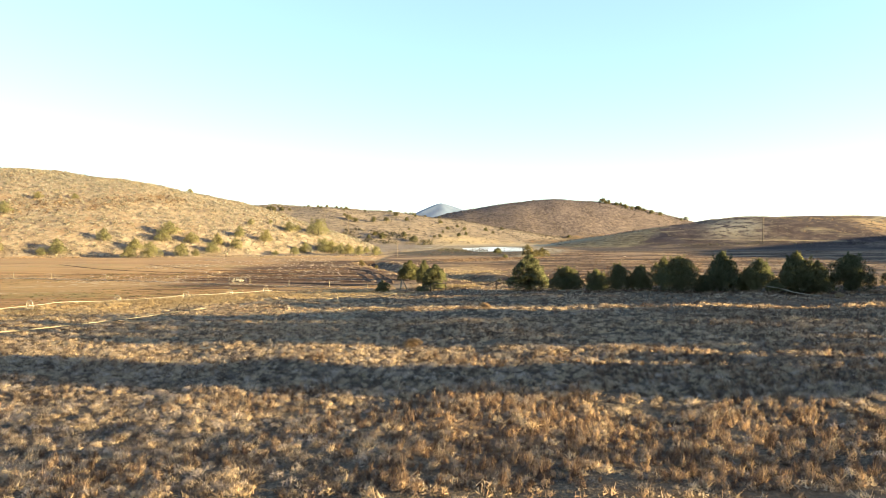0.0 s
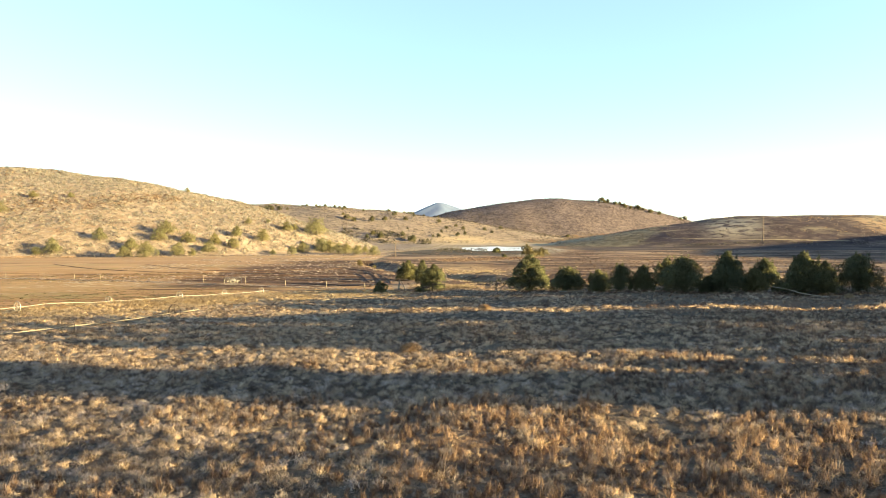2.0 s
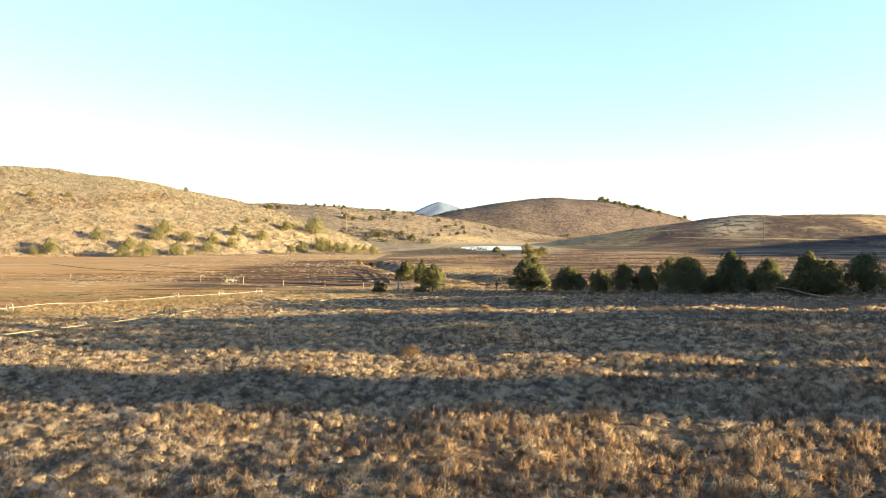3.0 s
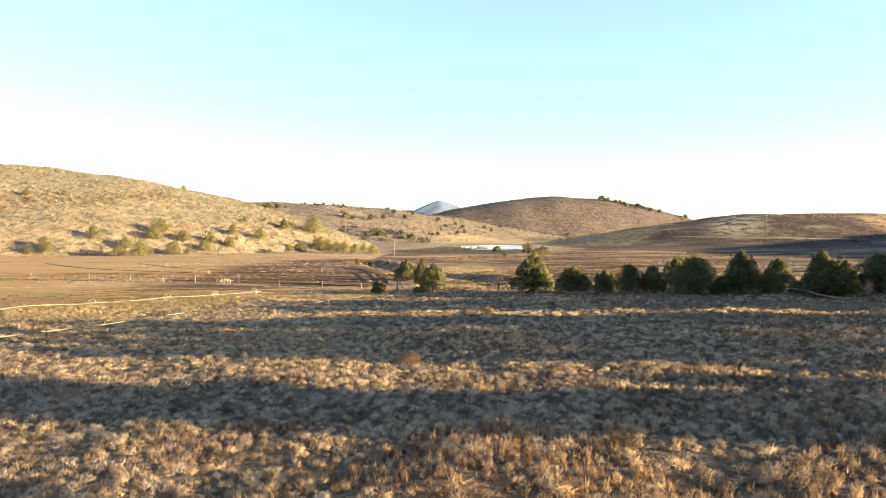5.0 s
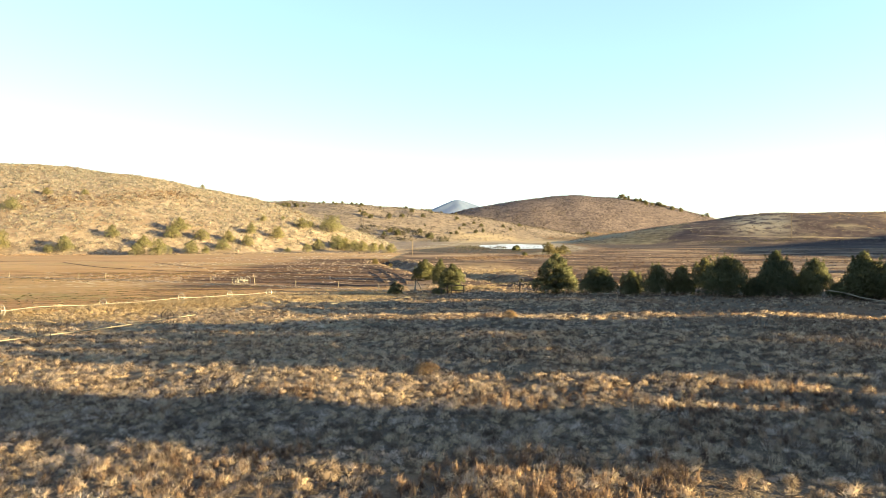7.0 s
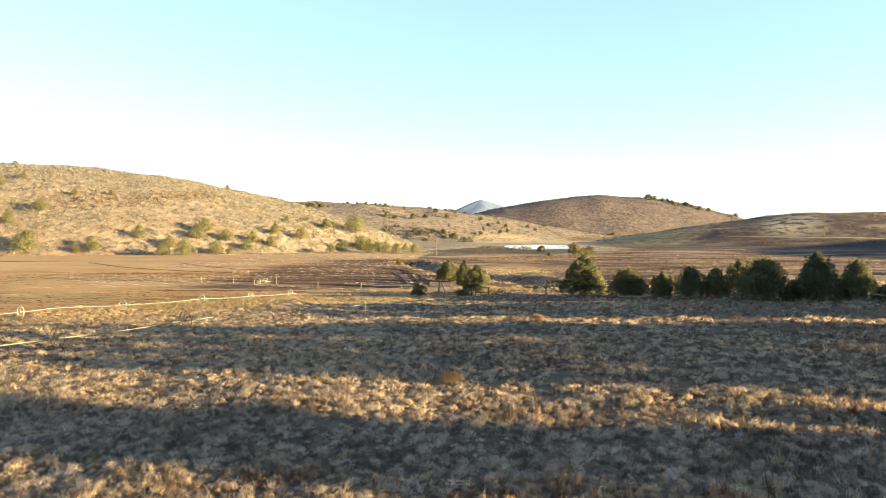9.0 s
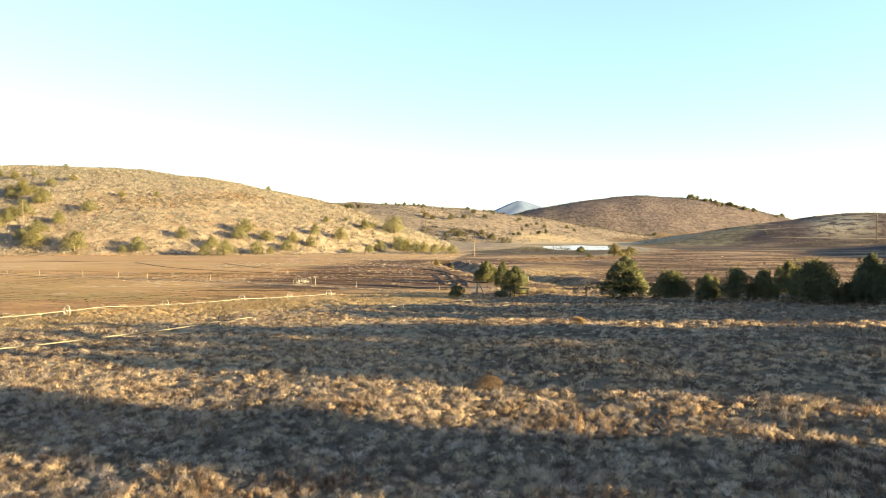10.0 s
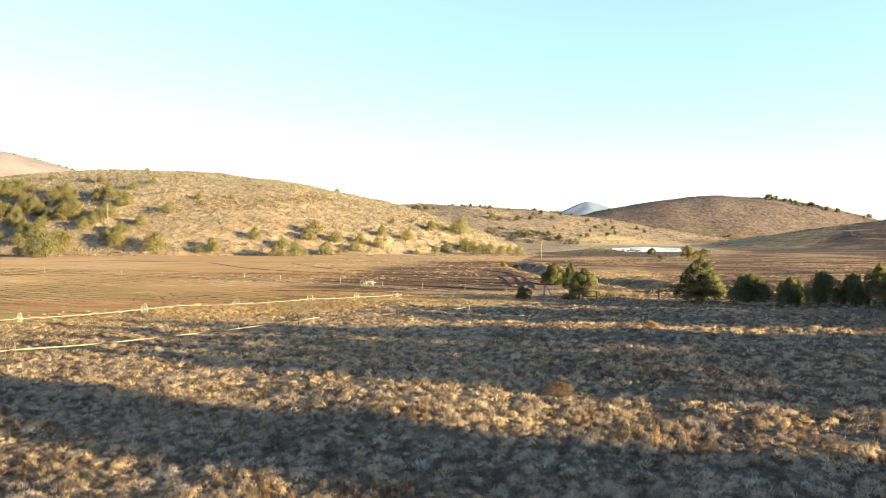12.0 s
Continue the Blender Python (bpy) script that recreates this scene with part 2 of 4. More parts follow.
    # tan toe of the right hill, darkened in colour for its shade
    c = n.mix(n.step(n.math("ADD", n.attribute("zone_tan"), rough_edge), 0.35, 0.65), c, n.ramp(n.noise(0.2, 5), [(0.35, (0.073, 0.056, 0.035)), (0.65, (0.172, 0.133, 0.083))]))
    c = n.mix(n.math("MULTIPLY", n.attribute("zone_gold"), n.step(n.noise(0.12, 4), 0.25, 0.5)), c, (0.30, 0.222, 0.14))
    # haze before the far left hill, mixed into its surface colour
    c = n.mix(n.attribute("zone_far_haze"), c, n.ramp(n.noise(0.012, 6, 0.65), [(0.4, (0.185, 0.155, 0.165)), (0.62, (0.14, 0.118, 0.125))]))
    soil_edge = n.math("MULTIPLY", n.math("SUBTRACT", n.noise(0.3, 5), 0.5), 0.5)
    c = n.mix(n.step(n.math("ADD", n.attribute("zone_soil"), soil_edge), 0.42, 0.58), c, soil)
    mud = n.ramp(n.noise(0.3, 6, 0.7, stretch=(0.4, 1, 1)), [(0.4, (0.12, 0.088, 0.063)), (0.56, (0.232, 0.18, 0.127)), (0.68, (0.408, 0.38, 0.345))])
    c = n.mix(n.attribute("zone_mud"), c, mud)
    # shade of the bank before the pond, painted into the ground colour
    c = n.mix(n.attribute("zone_shore_shade"), c, n.ramp(n.noise(0.25, 5, 0.6, stretch=(0.4, 1, 1)), [(0.35, (0.03, 0.024, 0.02)), (0.65, (0.08, 0.062, 0.048))]))
    n.bump(n.mix(0.5, fine, n.noise(1.5, 6)), 0.9, 0.18)
    return n.done(c, 0.95, spec=0.1)


def grass_material(name, stops, through=0.5):
    n = Nodes(name)
    patch = n.math("ADD", n.math("MULTIPLY", n.noise(0.22, 4), 0.26), n.math("MULTIPLY", n.noise(1.4, 2), 0.18))
    patch = n.math("ADD", patch, n.math("ADD", n.math("MULTIPLY", n.attribute("tone"), 0.46), n.math("MULTIPLY", n.island(), 0.06)))
    return n.done(n.ramp(patch, stops), 0.75, spec=0.25, through=through)


def foliage_material(name, dark, light, through=0.4):
    n = Nodes(name)
    f = n.math("ADD", n.math("MULTIPLY", n.island(), 0.42), n.math("MULTIPLY", n.noise(0.9, 3), 0.58))
    c = n.ramp(f, [(0.15, dark), (0.85, light)])
    c = n.mix(n.math("MULTIPLY", n.chance(), 0.45), c, tuple(0.5 * (a + b) * s for a, b, s in zip(dark, light, (1.35, 1.15, 0.85))))
    return n.done(c, 0.85, spec=0.08, through=through)


def wood_material(name, dark, light):
    n = Nodes(name)
    grain = n.noise(9.0, 6, 0.6, stretch=(1, 1, 0.12))
    c = n.ramp(grain, [(0.3, dark), (0.7, light)])
    c = n.mix(n.math("MULTIPLY", n.chance(), 0.3), c, tuple(v * 1.3 for v in light))
    n.bump(grain, 0.6, 0.02)
    return n.done(c, 0.9, spec=0.15)


def metal_material(name, colour, rough, metal):
    n = Nodes(name)
    worn = n.noise(2.2, 6, 0.65)
    c = n.ramp(worn, [(0.35, tuple(v * 0.72 for v in colour)), (0.62, colour)])
    c = n.mix(n.step(n.noise(5.0, 5), 0.62, 0.75), c, (0.22, 0.13, 0.08))
    return n.done(c, n.math("ADD", n.math("MULTIPLY", worn, 0.3), rough), metal, spec=0.5)


M_GROUND = ground_material()
M_STRAW = grass_material("straw_grass", [(0.34, (0.117, 0.079, 0.06)), (0.45, (0.333, 0.235, 0.168)), (0.55, (0.565, 0.418, 0.295)), (0.68, (0.545, 0.393, 0.262))])
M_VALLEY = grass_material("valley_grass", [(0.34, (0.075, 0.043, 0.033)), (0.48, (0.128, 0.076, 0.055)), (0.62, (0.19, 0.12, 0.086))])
M_RUST = grass_material("rust_grass", [(0.34, (0.10, 0.06, 0.044)), (0.48, (0.26, 0.158, 0.104)), (0.62, (0.43, 0.283, 0.185))])
M_PALE = grass_material("pale_grass", [(0.36, (0.172, 0.13, 0.11)), (0.5, (0.405, 0.308, 0.248)), (0.64, (0.565, 0.438, 0.36))])
M_GREY = grass_material("grey_weeds", [(0.34, (0.082, 0.067, 0.065)), (0.5, (0.155, 0.128, 0.117)), (0.66, (0.237, 0.191, 0.175))], 0.4)
M_WEED = grass_material("green_weeds", [(0.34, (0.06, 0.052, 0.022)), (0.5, (0.12, 0.104, 0.045)), (0.66, (0.20, 0.165, 0.08))], 0.4)
M_SAGE = grass_material("sagebrush", [(0.34, (0.145, 0.129, 0.106)), (0.46, (0.222, 0.197, 0.161)), (0.58, (0.315, 0.277, 0.226)), (0.70, (0.295, 0.228, 0.163))], 0.4)
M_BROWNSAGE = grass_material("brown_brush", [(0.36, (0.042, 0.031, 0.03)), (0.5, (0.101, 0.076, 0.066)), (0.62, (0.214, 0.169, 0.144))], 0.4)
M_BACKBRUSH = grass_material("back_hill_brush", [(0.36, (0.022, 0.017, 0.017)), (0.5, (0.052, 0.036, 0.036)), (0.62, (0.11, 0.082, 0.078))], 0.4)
M_TANSAGE = grass_material("tan_brush", [(0.36, (0.062, 0.05, 0.043)), (0.48, (0.115, 0.094, 0.08)), (0.58, (0.175, 0.144, 0.123)), (0.68, (0.15, 0.112, 0.088))], 0.4)
M_GOLD = grass_material("golden_grass", [(0.36, (0.27, 0.185, 0.107)), (0.5, (0.425, 0.304, 0.18)), (0.64, (0.545, 0.40, 0.242))])
M_DARKBRUSH = grass_material("dark_brush", [(0.36, (0.038, 0.033, 0.022)), (0.5, (0.09, 0.077, 0.05)), (0.64, (0.15, 0.124, 0.081))], 0.4)
M_ORANGE = grass_material("orange_twigs", [(0.36, (0.202, 0.121, 0.066)), (0.5, (0.304, 0.187, 0.103)), (0.64, (0.367, 0.244, 0.139))], 0.4)
M_REDBRUSH = grass_material("red_brush", [(0.36, (0.102, 0.06, 0.038)), (0.5, (0.196, 0.117, 0.07)), (0.62, (0.289, 0.191, 0.115))], 0.4)
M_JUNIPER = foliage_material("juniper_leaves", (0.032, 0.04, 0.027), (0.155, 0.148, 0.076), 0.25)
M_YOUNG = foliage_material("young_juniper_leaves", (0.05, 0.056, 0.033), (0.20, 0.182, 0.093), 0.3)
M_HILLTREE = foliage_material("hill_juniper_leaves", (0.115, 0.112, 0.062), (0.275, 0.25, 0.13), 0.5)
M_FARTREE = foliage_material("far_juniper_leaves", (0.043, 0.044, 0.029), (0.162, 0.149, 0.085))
M_WILLOW = foliage_material("willow_leaves", (0.078, 0.064, 0.034), (0.161, 0.134, 0.068))
M_BARK = wood_material("bark", (0.055, 0.04, 0.03), (0.15, 0.115, 0.085))
M_POST = wood_material("weathered_wood", (0.12, 0.094, 0.068), (0.255, 0.21, 0.158))
M_DARKPOST = wood_material("dark_wood", (0.035, 0.027, 0.022), (0.10, 0.075, 0.055))
M_POLE = wood_material("pole_wood", (0.09, 0.063, 0.048), (0.189, 0.142, 0.105))
M_ALU = metal_material("aluminium_pipe", (0.21, 0.175, 0.14), 0.5, 0.2)
M_TANPIPE = metal_material("tan_pipe", (0.175, 0.145, 0.103), 0.6, 0.1)
M_STEEL = metal_material("galvanised_steel", (0.277, 0.244, 0.206), 0.45, 0.4)
M_GLASS = Nodes("insulator_glaze").done((0.16, 0.09, 0.06), 0.2, spec=0.5)


def ice_material():
    n = Nodes("pond_ice")
    c = n.ramp(n.noise(0.09, 5, 0.6, stretch=(0.5, 1, 1)), [(0.34, (0.36, 0.37, 0.37)), (0.55, (0.66, 0.67, 0.67))])
    c = n.mix(n.step(n.noise(0.35, 5, stretch=(0.35, 1, 1)), 0.5, 0.6), c, (0.28, 0.235, 0.18))
    return n.done(c, 0.35, spec=0.5)


def mountain_material():
    n = Nodes("hazed_mountain")
    # the blue haze of distance is painted into these colours
    c = n.ramp(n.noise(0.012, 6, 0.6), [(0.35, (0.10, 0.132, 0.215)), (0.5, (0.115, 0.148, 0.235)), (0.65, (0.14, 0.168, 0.25))])
    return n.done(c, 0.95, spec=0.1)


def turned_material():
    n = Nodes("turned_soil")
    c = n.ramp(n.noise(1.6, 6, 0.7), [(0.3, (0.045, 0.026, 0.018)), (0.5, (0.08, 0.045, 0.03)), (0.72, (0.15, 0.088, 0.054))])
    n.bump(n.noise(6.0, 5), 0.8, 0.05)
    return n.done(c, 0.95, spec=0.1)


def track_material():
    n = Nodes("track_dirt")
    c = n.ramp(n.noise(0.8, 6, 0.65), [(0.3, (0.13, 0.095, 0.066)), (0.7, (0.24, 0.18, 0.125))])
    n.bump(n.noise(5.0, 5), 0.6, 0.05)
    return n.done(c, 0.95, spec=0.1)


M_TURNED, M_TRACK = turned_material(), track_material()
M_ICE, M_MOUNTAIN = ice_material(), mountain_material()

# ---- the ground: a field that falls away, a valley floor, four hills, an unseen shading hill and the far country ----
HILLS = {  # centre x, y, half length, half width, turn, height, fullness
    "left": (-305.1, 389.3, 261.7, 142.6, -0.14, 46.6, 0.93),
    "middle": (-196.0, 666.7, 316.8, 181.3, 0.09, 34.9, 1.23),
    "back": (126.7, 861.1, 299.4, 135.7, 0.53, 49.0, 1.39),
    "right": (253.6, 500.3, 208.5, 107.0, 0.19, 21.3, 1.21),
    # out of view, added only to throw shade on the right hill
    "east": (440.0, 250.0, 250.0, 95.0, 1.45, 50.0, 1.0),
    "far_left": (-1500.0, 1250.0, 735.0, 530.0, -0.3, 201.0, 1.08),
}
GULLY = [(-30, 222), (-25, 205), (-18, 182), (-9, 163), (0, 150), (5, 137), (17, 131), (34, 129)]
BERM = [(-52, 83), (-43, 92), (-34, 99), (-29, 101)]


def smooth(a, b, v):
    w = np.clip((v - a) / (b - a), 0, 1)
    return w * w * (3 - 2 * w)


def hill(x, y, h):
    cx, cy, a, b, turn, high, full = h
    c, s = math.cos(turn), math.sin(turn)
    u, v = (x - cx) * c + (y - cy) * s, -(x - cx) * s + (y - cy) * c
    return high * np.maximum(0, 1 - (u / a) ** 2 - (v / b) ** 2) ** full


def waves(x, y, length, seed):
    """Uneven ground: a few crossed sine waves of about one length, from -1 to 1."""
    r, z = random.Random(seed), 0
    for k in range(6):
        w, p, l = r.uniform(0, math.pi), r.uniform(0, 6.28), length * r.uniform(0.6, 1.6)
        z = z + np.sin((x * math.cos(w) + y * math.sin(w)) * 6.283 / l + p + 0.8 * np.sin((x * math.sin(w) - y * math.cos(w)) * 6.283 / (2.3 * l)))
    return z / 3.5


def off_line(x, y, line):
    """How far places lie from a line of points."""
    best = np.full(np.shape(x), 1e9)
    for (ax, ay), (bx, by) in zip(line, line[1:]):
        dx, dy = bx - ax, by - ay
        t = np.clip(((x - ax) * dx + (y - ay) * dy) / (dx * dx + dy * dy), 0, 1)
        best = np.minimum(best, np.hypot(x - ax - t * dx, y - ay - t * dy))
    return best


def soil_zone(x, y):
    """1 on the ploughed field, 0 off it."""
    near = np.where(x < -31, 113 + (x + 31) * 1.62, 117 + 0.05 * (x + 31))
    near = np.maximum(near, 30)
    far = 272 + 0.24 * (x + 90)
    right = np.interp(y, [110, 135, 190, 230, 300], [-11, -14, -24, -30, -32])
    return smooth(-1.2, 1.2, y - near) * smooth(-3, 3, far - y) * smooth(-2, 2, right - x)


def ground_z(x, y):
    x, y = np.asarray(x, float), np.asarray(y, float)
    amp = np.where(x < 0, 1.0, 1.6)
    z = 1.2 - 0.0267 * np.clip(y, -200, 118) + amp * np.tanh(0.033 * x / amp)
    w = smooth(118, 188, y)
    z = z * (1 - w) - 2.0 * w
    rise = sum(hill(x, y, h) ** 5 for h in HILLS.values()) ** 0.2
    rolling = np.clip(rise / 12, 0, 1)
    z = z + rise + rolling * (1.0 * waves(x, y, 70, 3) + 0.35 * waves(x, y, 22, 4))
    near = smooth(260, 120, y)
    z = z + near * (0.17 * waves(x, y, 14, 1) + 0.125 * waves(x, y, 4.8, 2)) * (1 - 0.7 * soil_zone(x, y))
    z = z - 1.5 * np.exp(-((off_line(x, y, GULLY) / 3.6) ** 4))
    z = z + 0.45 * np.exp(-((x + 24) / 7) ** 2 - ((y - 88) / 4) ** 2)
    z = z + 0.6 * np.exp(-((off_line(x, y, BERM) / 2.2) ** 2))
    z = z + 0.5 * waves(x, y, 48, 6) * smooth(125, 160, y) * smooth(-28, 0, x) * np.exp(-rise / 3) * smooth(330, 290, y)
    z = z + smooth(1300, 4500, np.hypot(x, y)) * 12 * waves(x, y, 900, 5)
    return z


def graded(lo, hi, a, b, fine, grow):
    """Lines of a grid: fine between a and b, wider and wider outwards."""
    v = list(np.arange(a, b, fine))
    d = fine
    while v[-1] < hi:
        d *= grow
        v.append(v[-1] + d)
    d = fine
    while v[0] > lo:
        d *= grow
        v.insert(0, v[0] - d)
    return np.array(v)


GRID_X, GRID_Y = graded(-4600, 4600, -62, 55, 1.4, 1.034), graded(-900, 4700, 8, 135, 1.2, 1.027)
GRID_Z = ground_z(*np.meshgrid(GRID_X, GRID_Y))


def lie(x, y):
    """The height of the ground's mesh at places."""
    x, y = np.asarray(x, float), np.asarray(y, float)
    i = np.clip(np.searchsorted(GRID_X, x) - 1, 0, len(GRID_X) - 2)
    j = np.clip(np.searchsorted(GRID_Y, y) - 1, 0, len(GRID_Y) - 2)
    u = (x - GRID_X[i]) / (GRID_X[i + 1] - GRID_X[i])
    w = (y - GRID_Y[j]) / (GRID_Y[j + 1] - GRID_Y[j])
    low = GRID_Z[j, i] * (1 - u) + GRID_Z[j, i + 1] * u
    top = GRID_Z[j + 1, i] * (1 - u) + GRID_Z[j + 1, i + 1] * u
    return low * (1 - w) + top * w


def zh(x, y):
    return float(lie(x, y))


def build_ground():
    xs, ys = GRID_X, GRID_Y
    gx, gy = np.meshgrid(xs, ys)
    v = np.stack([gx, gy, GRID_Z], -1).reshape(-1, 3)
    i = np.arange(len(ys) * len(xs)).reshape(len(ys), len(xs))
    f = np.stack([i[:-1, :-1], i[:-1, 1:], i[1:, 1:], i[1:, :-1]], -1).reshape(-1, 4)
    me = mesh_np("ground", v, f)
    me.polygons.foreach_set("use_smooth", np.ones(len(f), bool))
    x, y = v[:, 0], v[:, 1]
    left, middle = hill(x, y, HILLS["left"]), hill(x, y, HILLS["middle"])
    right, back = hill(x, y, HILLS["right"]), hill(x, y, HILLS["back"])
    zones = {
        "zone_soil": soil_zone(x, y),
        "zone_hill": np.clip(np.maximum.reduce([left / 2, middle / 6, smooth(250, 330, y) * smooth(60, 20, x), smooth(195, 212, y) * smooth(-22, -38, x), hill(x, y, HILLS["far_left"]) / 10]), 0, 1),
        "zone_rust": smooth(118, 128, y) * smooth(-24, -14, x + 0.25 * (y - 130) * 0.3) * smooth(430, 330, y),
        "zone_flats_shade": smooth(335, 360, y - 0.1 * x) * smooth(425, 408, y) * smooth(48, 75, x),
        "zone_mud": smooth(1.25, 1.0, np.hypot((x - 10) / 38, (y - 385) / 95)),
        "zone_turned": smooth(-75, -42, x) * smooth(255, 215, y) * smooth(126, 136, y),
        "zone_far_soil": smooth(150, 235, y - 0.25 * (x + 90)),
        "zone_meadow": smooth(-2, -18, x + 0.12 * (y - 60)) * smooth(40, 52, y) * smooth(122, 116, y),
        "zone_weed": np.exp(-((x + 97) / 26) ** 2 - ((y - 124) / 17) ** 2),
        "zone_gold": smooth(440, 475, y) * smooth(580, 550, y) * smooth(-35, -8, x) * smooth(120, 80, x),
        "zone_pale": np.exp(-((x - 163 - 0.32 * (y - 417)) / 18) ** 4 - ((y - 447) / 33) ** 4),
        "zone_crest_lit": np.exp(-((x - 268) / 20) ** 4 - ((y - 446) / 22) ** 4),
        "zone_dun": np.exp(-((x - 2.5 - 0.1 * (170 - y)) / 7.5) ** 4 - ((y - 171) / 24) ** 4),
        "zone_dark_band": np.exp(-((off_line(x, y, [(-10, 238), (6, 226), (16, 203), (42, 206)]) / 8) ** 2)),
        "zone_shore_shade": smooth(1.35, 1.1, np.hypot((x + 1) / 27, (y - 325) / 38)),
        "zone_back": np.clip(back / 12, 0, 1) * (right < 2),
        "zone_tan": np.clip(right, 0, 1) * smooth(140, 105, x + 0.5 * (450 - y)),
        "zone_far_haze": np.clip(hill(x, y, HILLS["far_left"]) / 20, 0, 1),
        "zone_grey": np.clip(np.maximum(middle / 5, smooth(300, 350, y) * smooth(70, 30, x) * (left < 1)), 0, 1) * (left < 3),
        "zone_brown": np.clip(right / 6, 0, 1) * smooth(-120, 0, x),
    }
    for name, values in zones.items():
        me.attributes.new(name, "FLOAT", "POINT").data.foreach_set("value", values.astype(np.float32))
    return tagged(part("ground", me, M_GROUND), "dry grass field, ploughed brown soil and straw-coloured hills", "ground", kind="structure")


build_ground()


def build_mountain():
    """The blue mountain far behind the saddle."""
    n, m = 90, 40
    v, f = [], []
    for j in range(m + 1):
        for i in range(n):
            w, r = 2 * math.pi * i / n, j / m
            rr = 520 * r * (1 + 0.10 * math.sin(3 * w + 1) + 0.05 * math.sin(7 * w))
            z = 164 * max(0.0, 1 - math.sqrt(r * r + 0.0006)) ** 1.3 * (1 + 0.12 * r * math.sin(5 * w + 9 * r)) - 2
            v.append((-125 + rr * math.cos(w), 3600 + 0.2 * rr * math.sin(w), z + 3 * min(1, 4 * r) * noise.noise(Vector((rr * math.cos(w) / 90, rr * math.sin(w) / 90, 3)))))
    for j in range(m):
        for i in range(n):
            f.append((j * n + i, j * n + (i + 1) % n, (j + 1) * n + (i + 1) % n, (j + 1) * n + i))
    tagged(part("distant_mountain", mesh_np("distant_mountain", np.array(v), f), M_MOUNTAIN), "pale blue far mountain behind the hills", "mountain", kind="structure")


build_mountain()


def build_pond():
    v, f = [(18, 388, -1.93)], []
    for i in range(64):
        w = 2 * math.pi * i / 64
        r = 1 + 0.10 * math.sin(2 * w + 1) + 0.06 * math.sin(5 * w) + 0.04 * math.sin(9 * w + 2)
        v.append((18 + 18 * r * math.cos(w), 388 + 52 * r * math.sin(w), -1.93))
        f.append((0, i + 1, (i + 1) % 64 + 1))
    tagged(part("pond", mesh_np("pond", np.array(v), f), M_ICE), "white frozen pond on the valley floor", "pond", kind="structure")


build_pond()


# ---- trees ----
def leaf_cloud(rng, lobes, count, size, squash=0.85, slim=0.27, rise=0.45):
    """Many small pointed leaf sprays on the skins of round lobes, as corners and faces."""
    vol = np.array([l[3] ** 2 for l in lobes])
    pick = rng.choice(len(lobes), count, p=vol / vol.sum())
    c, r = np.array([l[:3] for l in lobes])[pick], np.array([l[3] for l in lobes])[pick]
    d = rng.normal(size=(count, 3))
    d /= np.linalg.norm(d, axis=1, keepdims=True)
    d[:, 2] = np.where(d[:, 2] < -0.5, -d[:, 2], d[:, 2])
    # tufts: sprays crowd round a limited number of directions
    knots = rng.normal(size=(14, 3))
    knots /= np.linalg.norm(knots, axis=1, keepdims=True)
    d = d + 0.55 * knots[rng.integers(0, 14, count)]
    d /= np.linalg.norm(d, axis=1, keepdims=True)
    rad = r * (0.55 + 0.5 * rng.random(count) ** 0.45)
    p = c + d * rad[:, None] * np.array([1, 1, squash])
    axis = d + rng.normal(size=(count, 3)) * 0.55 + np.array([0, 0, rise])
    axis /= np.linalg.norm(axis, axis=1, keepdims=True)
    side = np.cross(axis, rng.normal(size=(count, 3)))
    side /= np.linalg.norm(side, axis=1, keepdims=True) + 1e-9
    s = size * (0.6 + 0.8 * rng.random(count))[:, None]
    v = np.stack([p - axis * s * 0.45 + side * s * slim, p + axis * s * 0.65, p - axis * s * 0.45 - side * s * slim], 1).reshape(-1, 3)
    nor = np.repeat(d + 0.35 * rng.normal(size=d.shape), 3, 0)
    return v, np.arange(count * 3).reshape(-1, 3), nor, np.repeat(rng.random(count), 3)


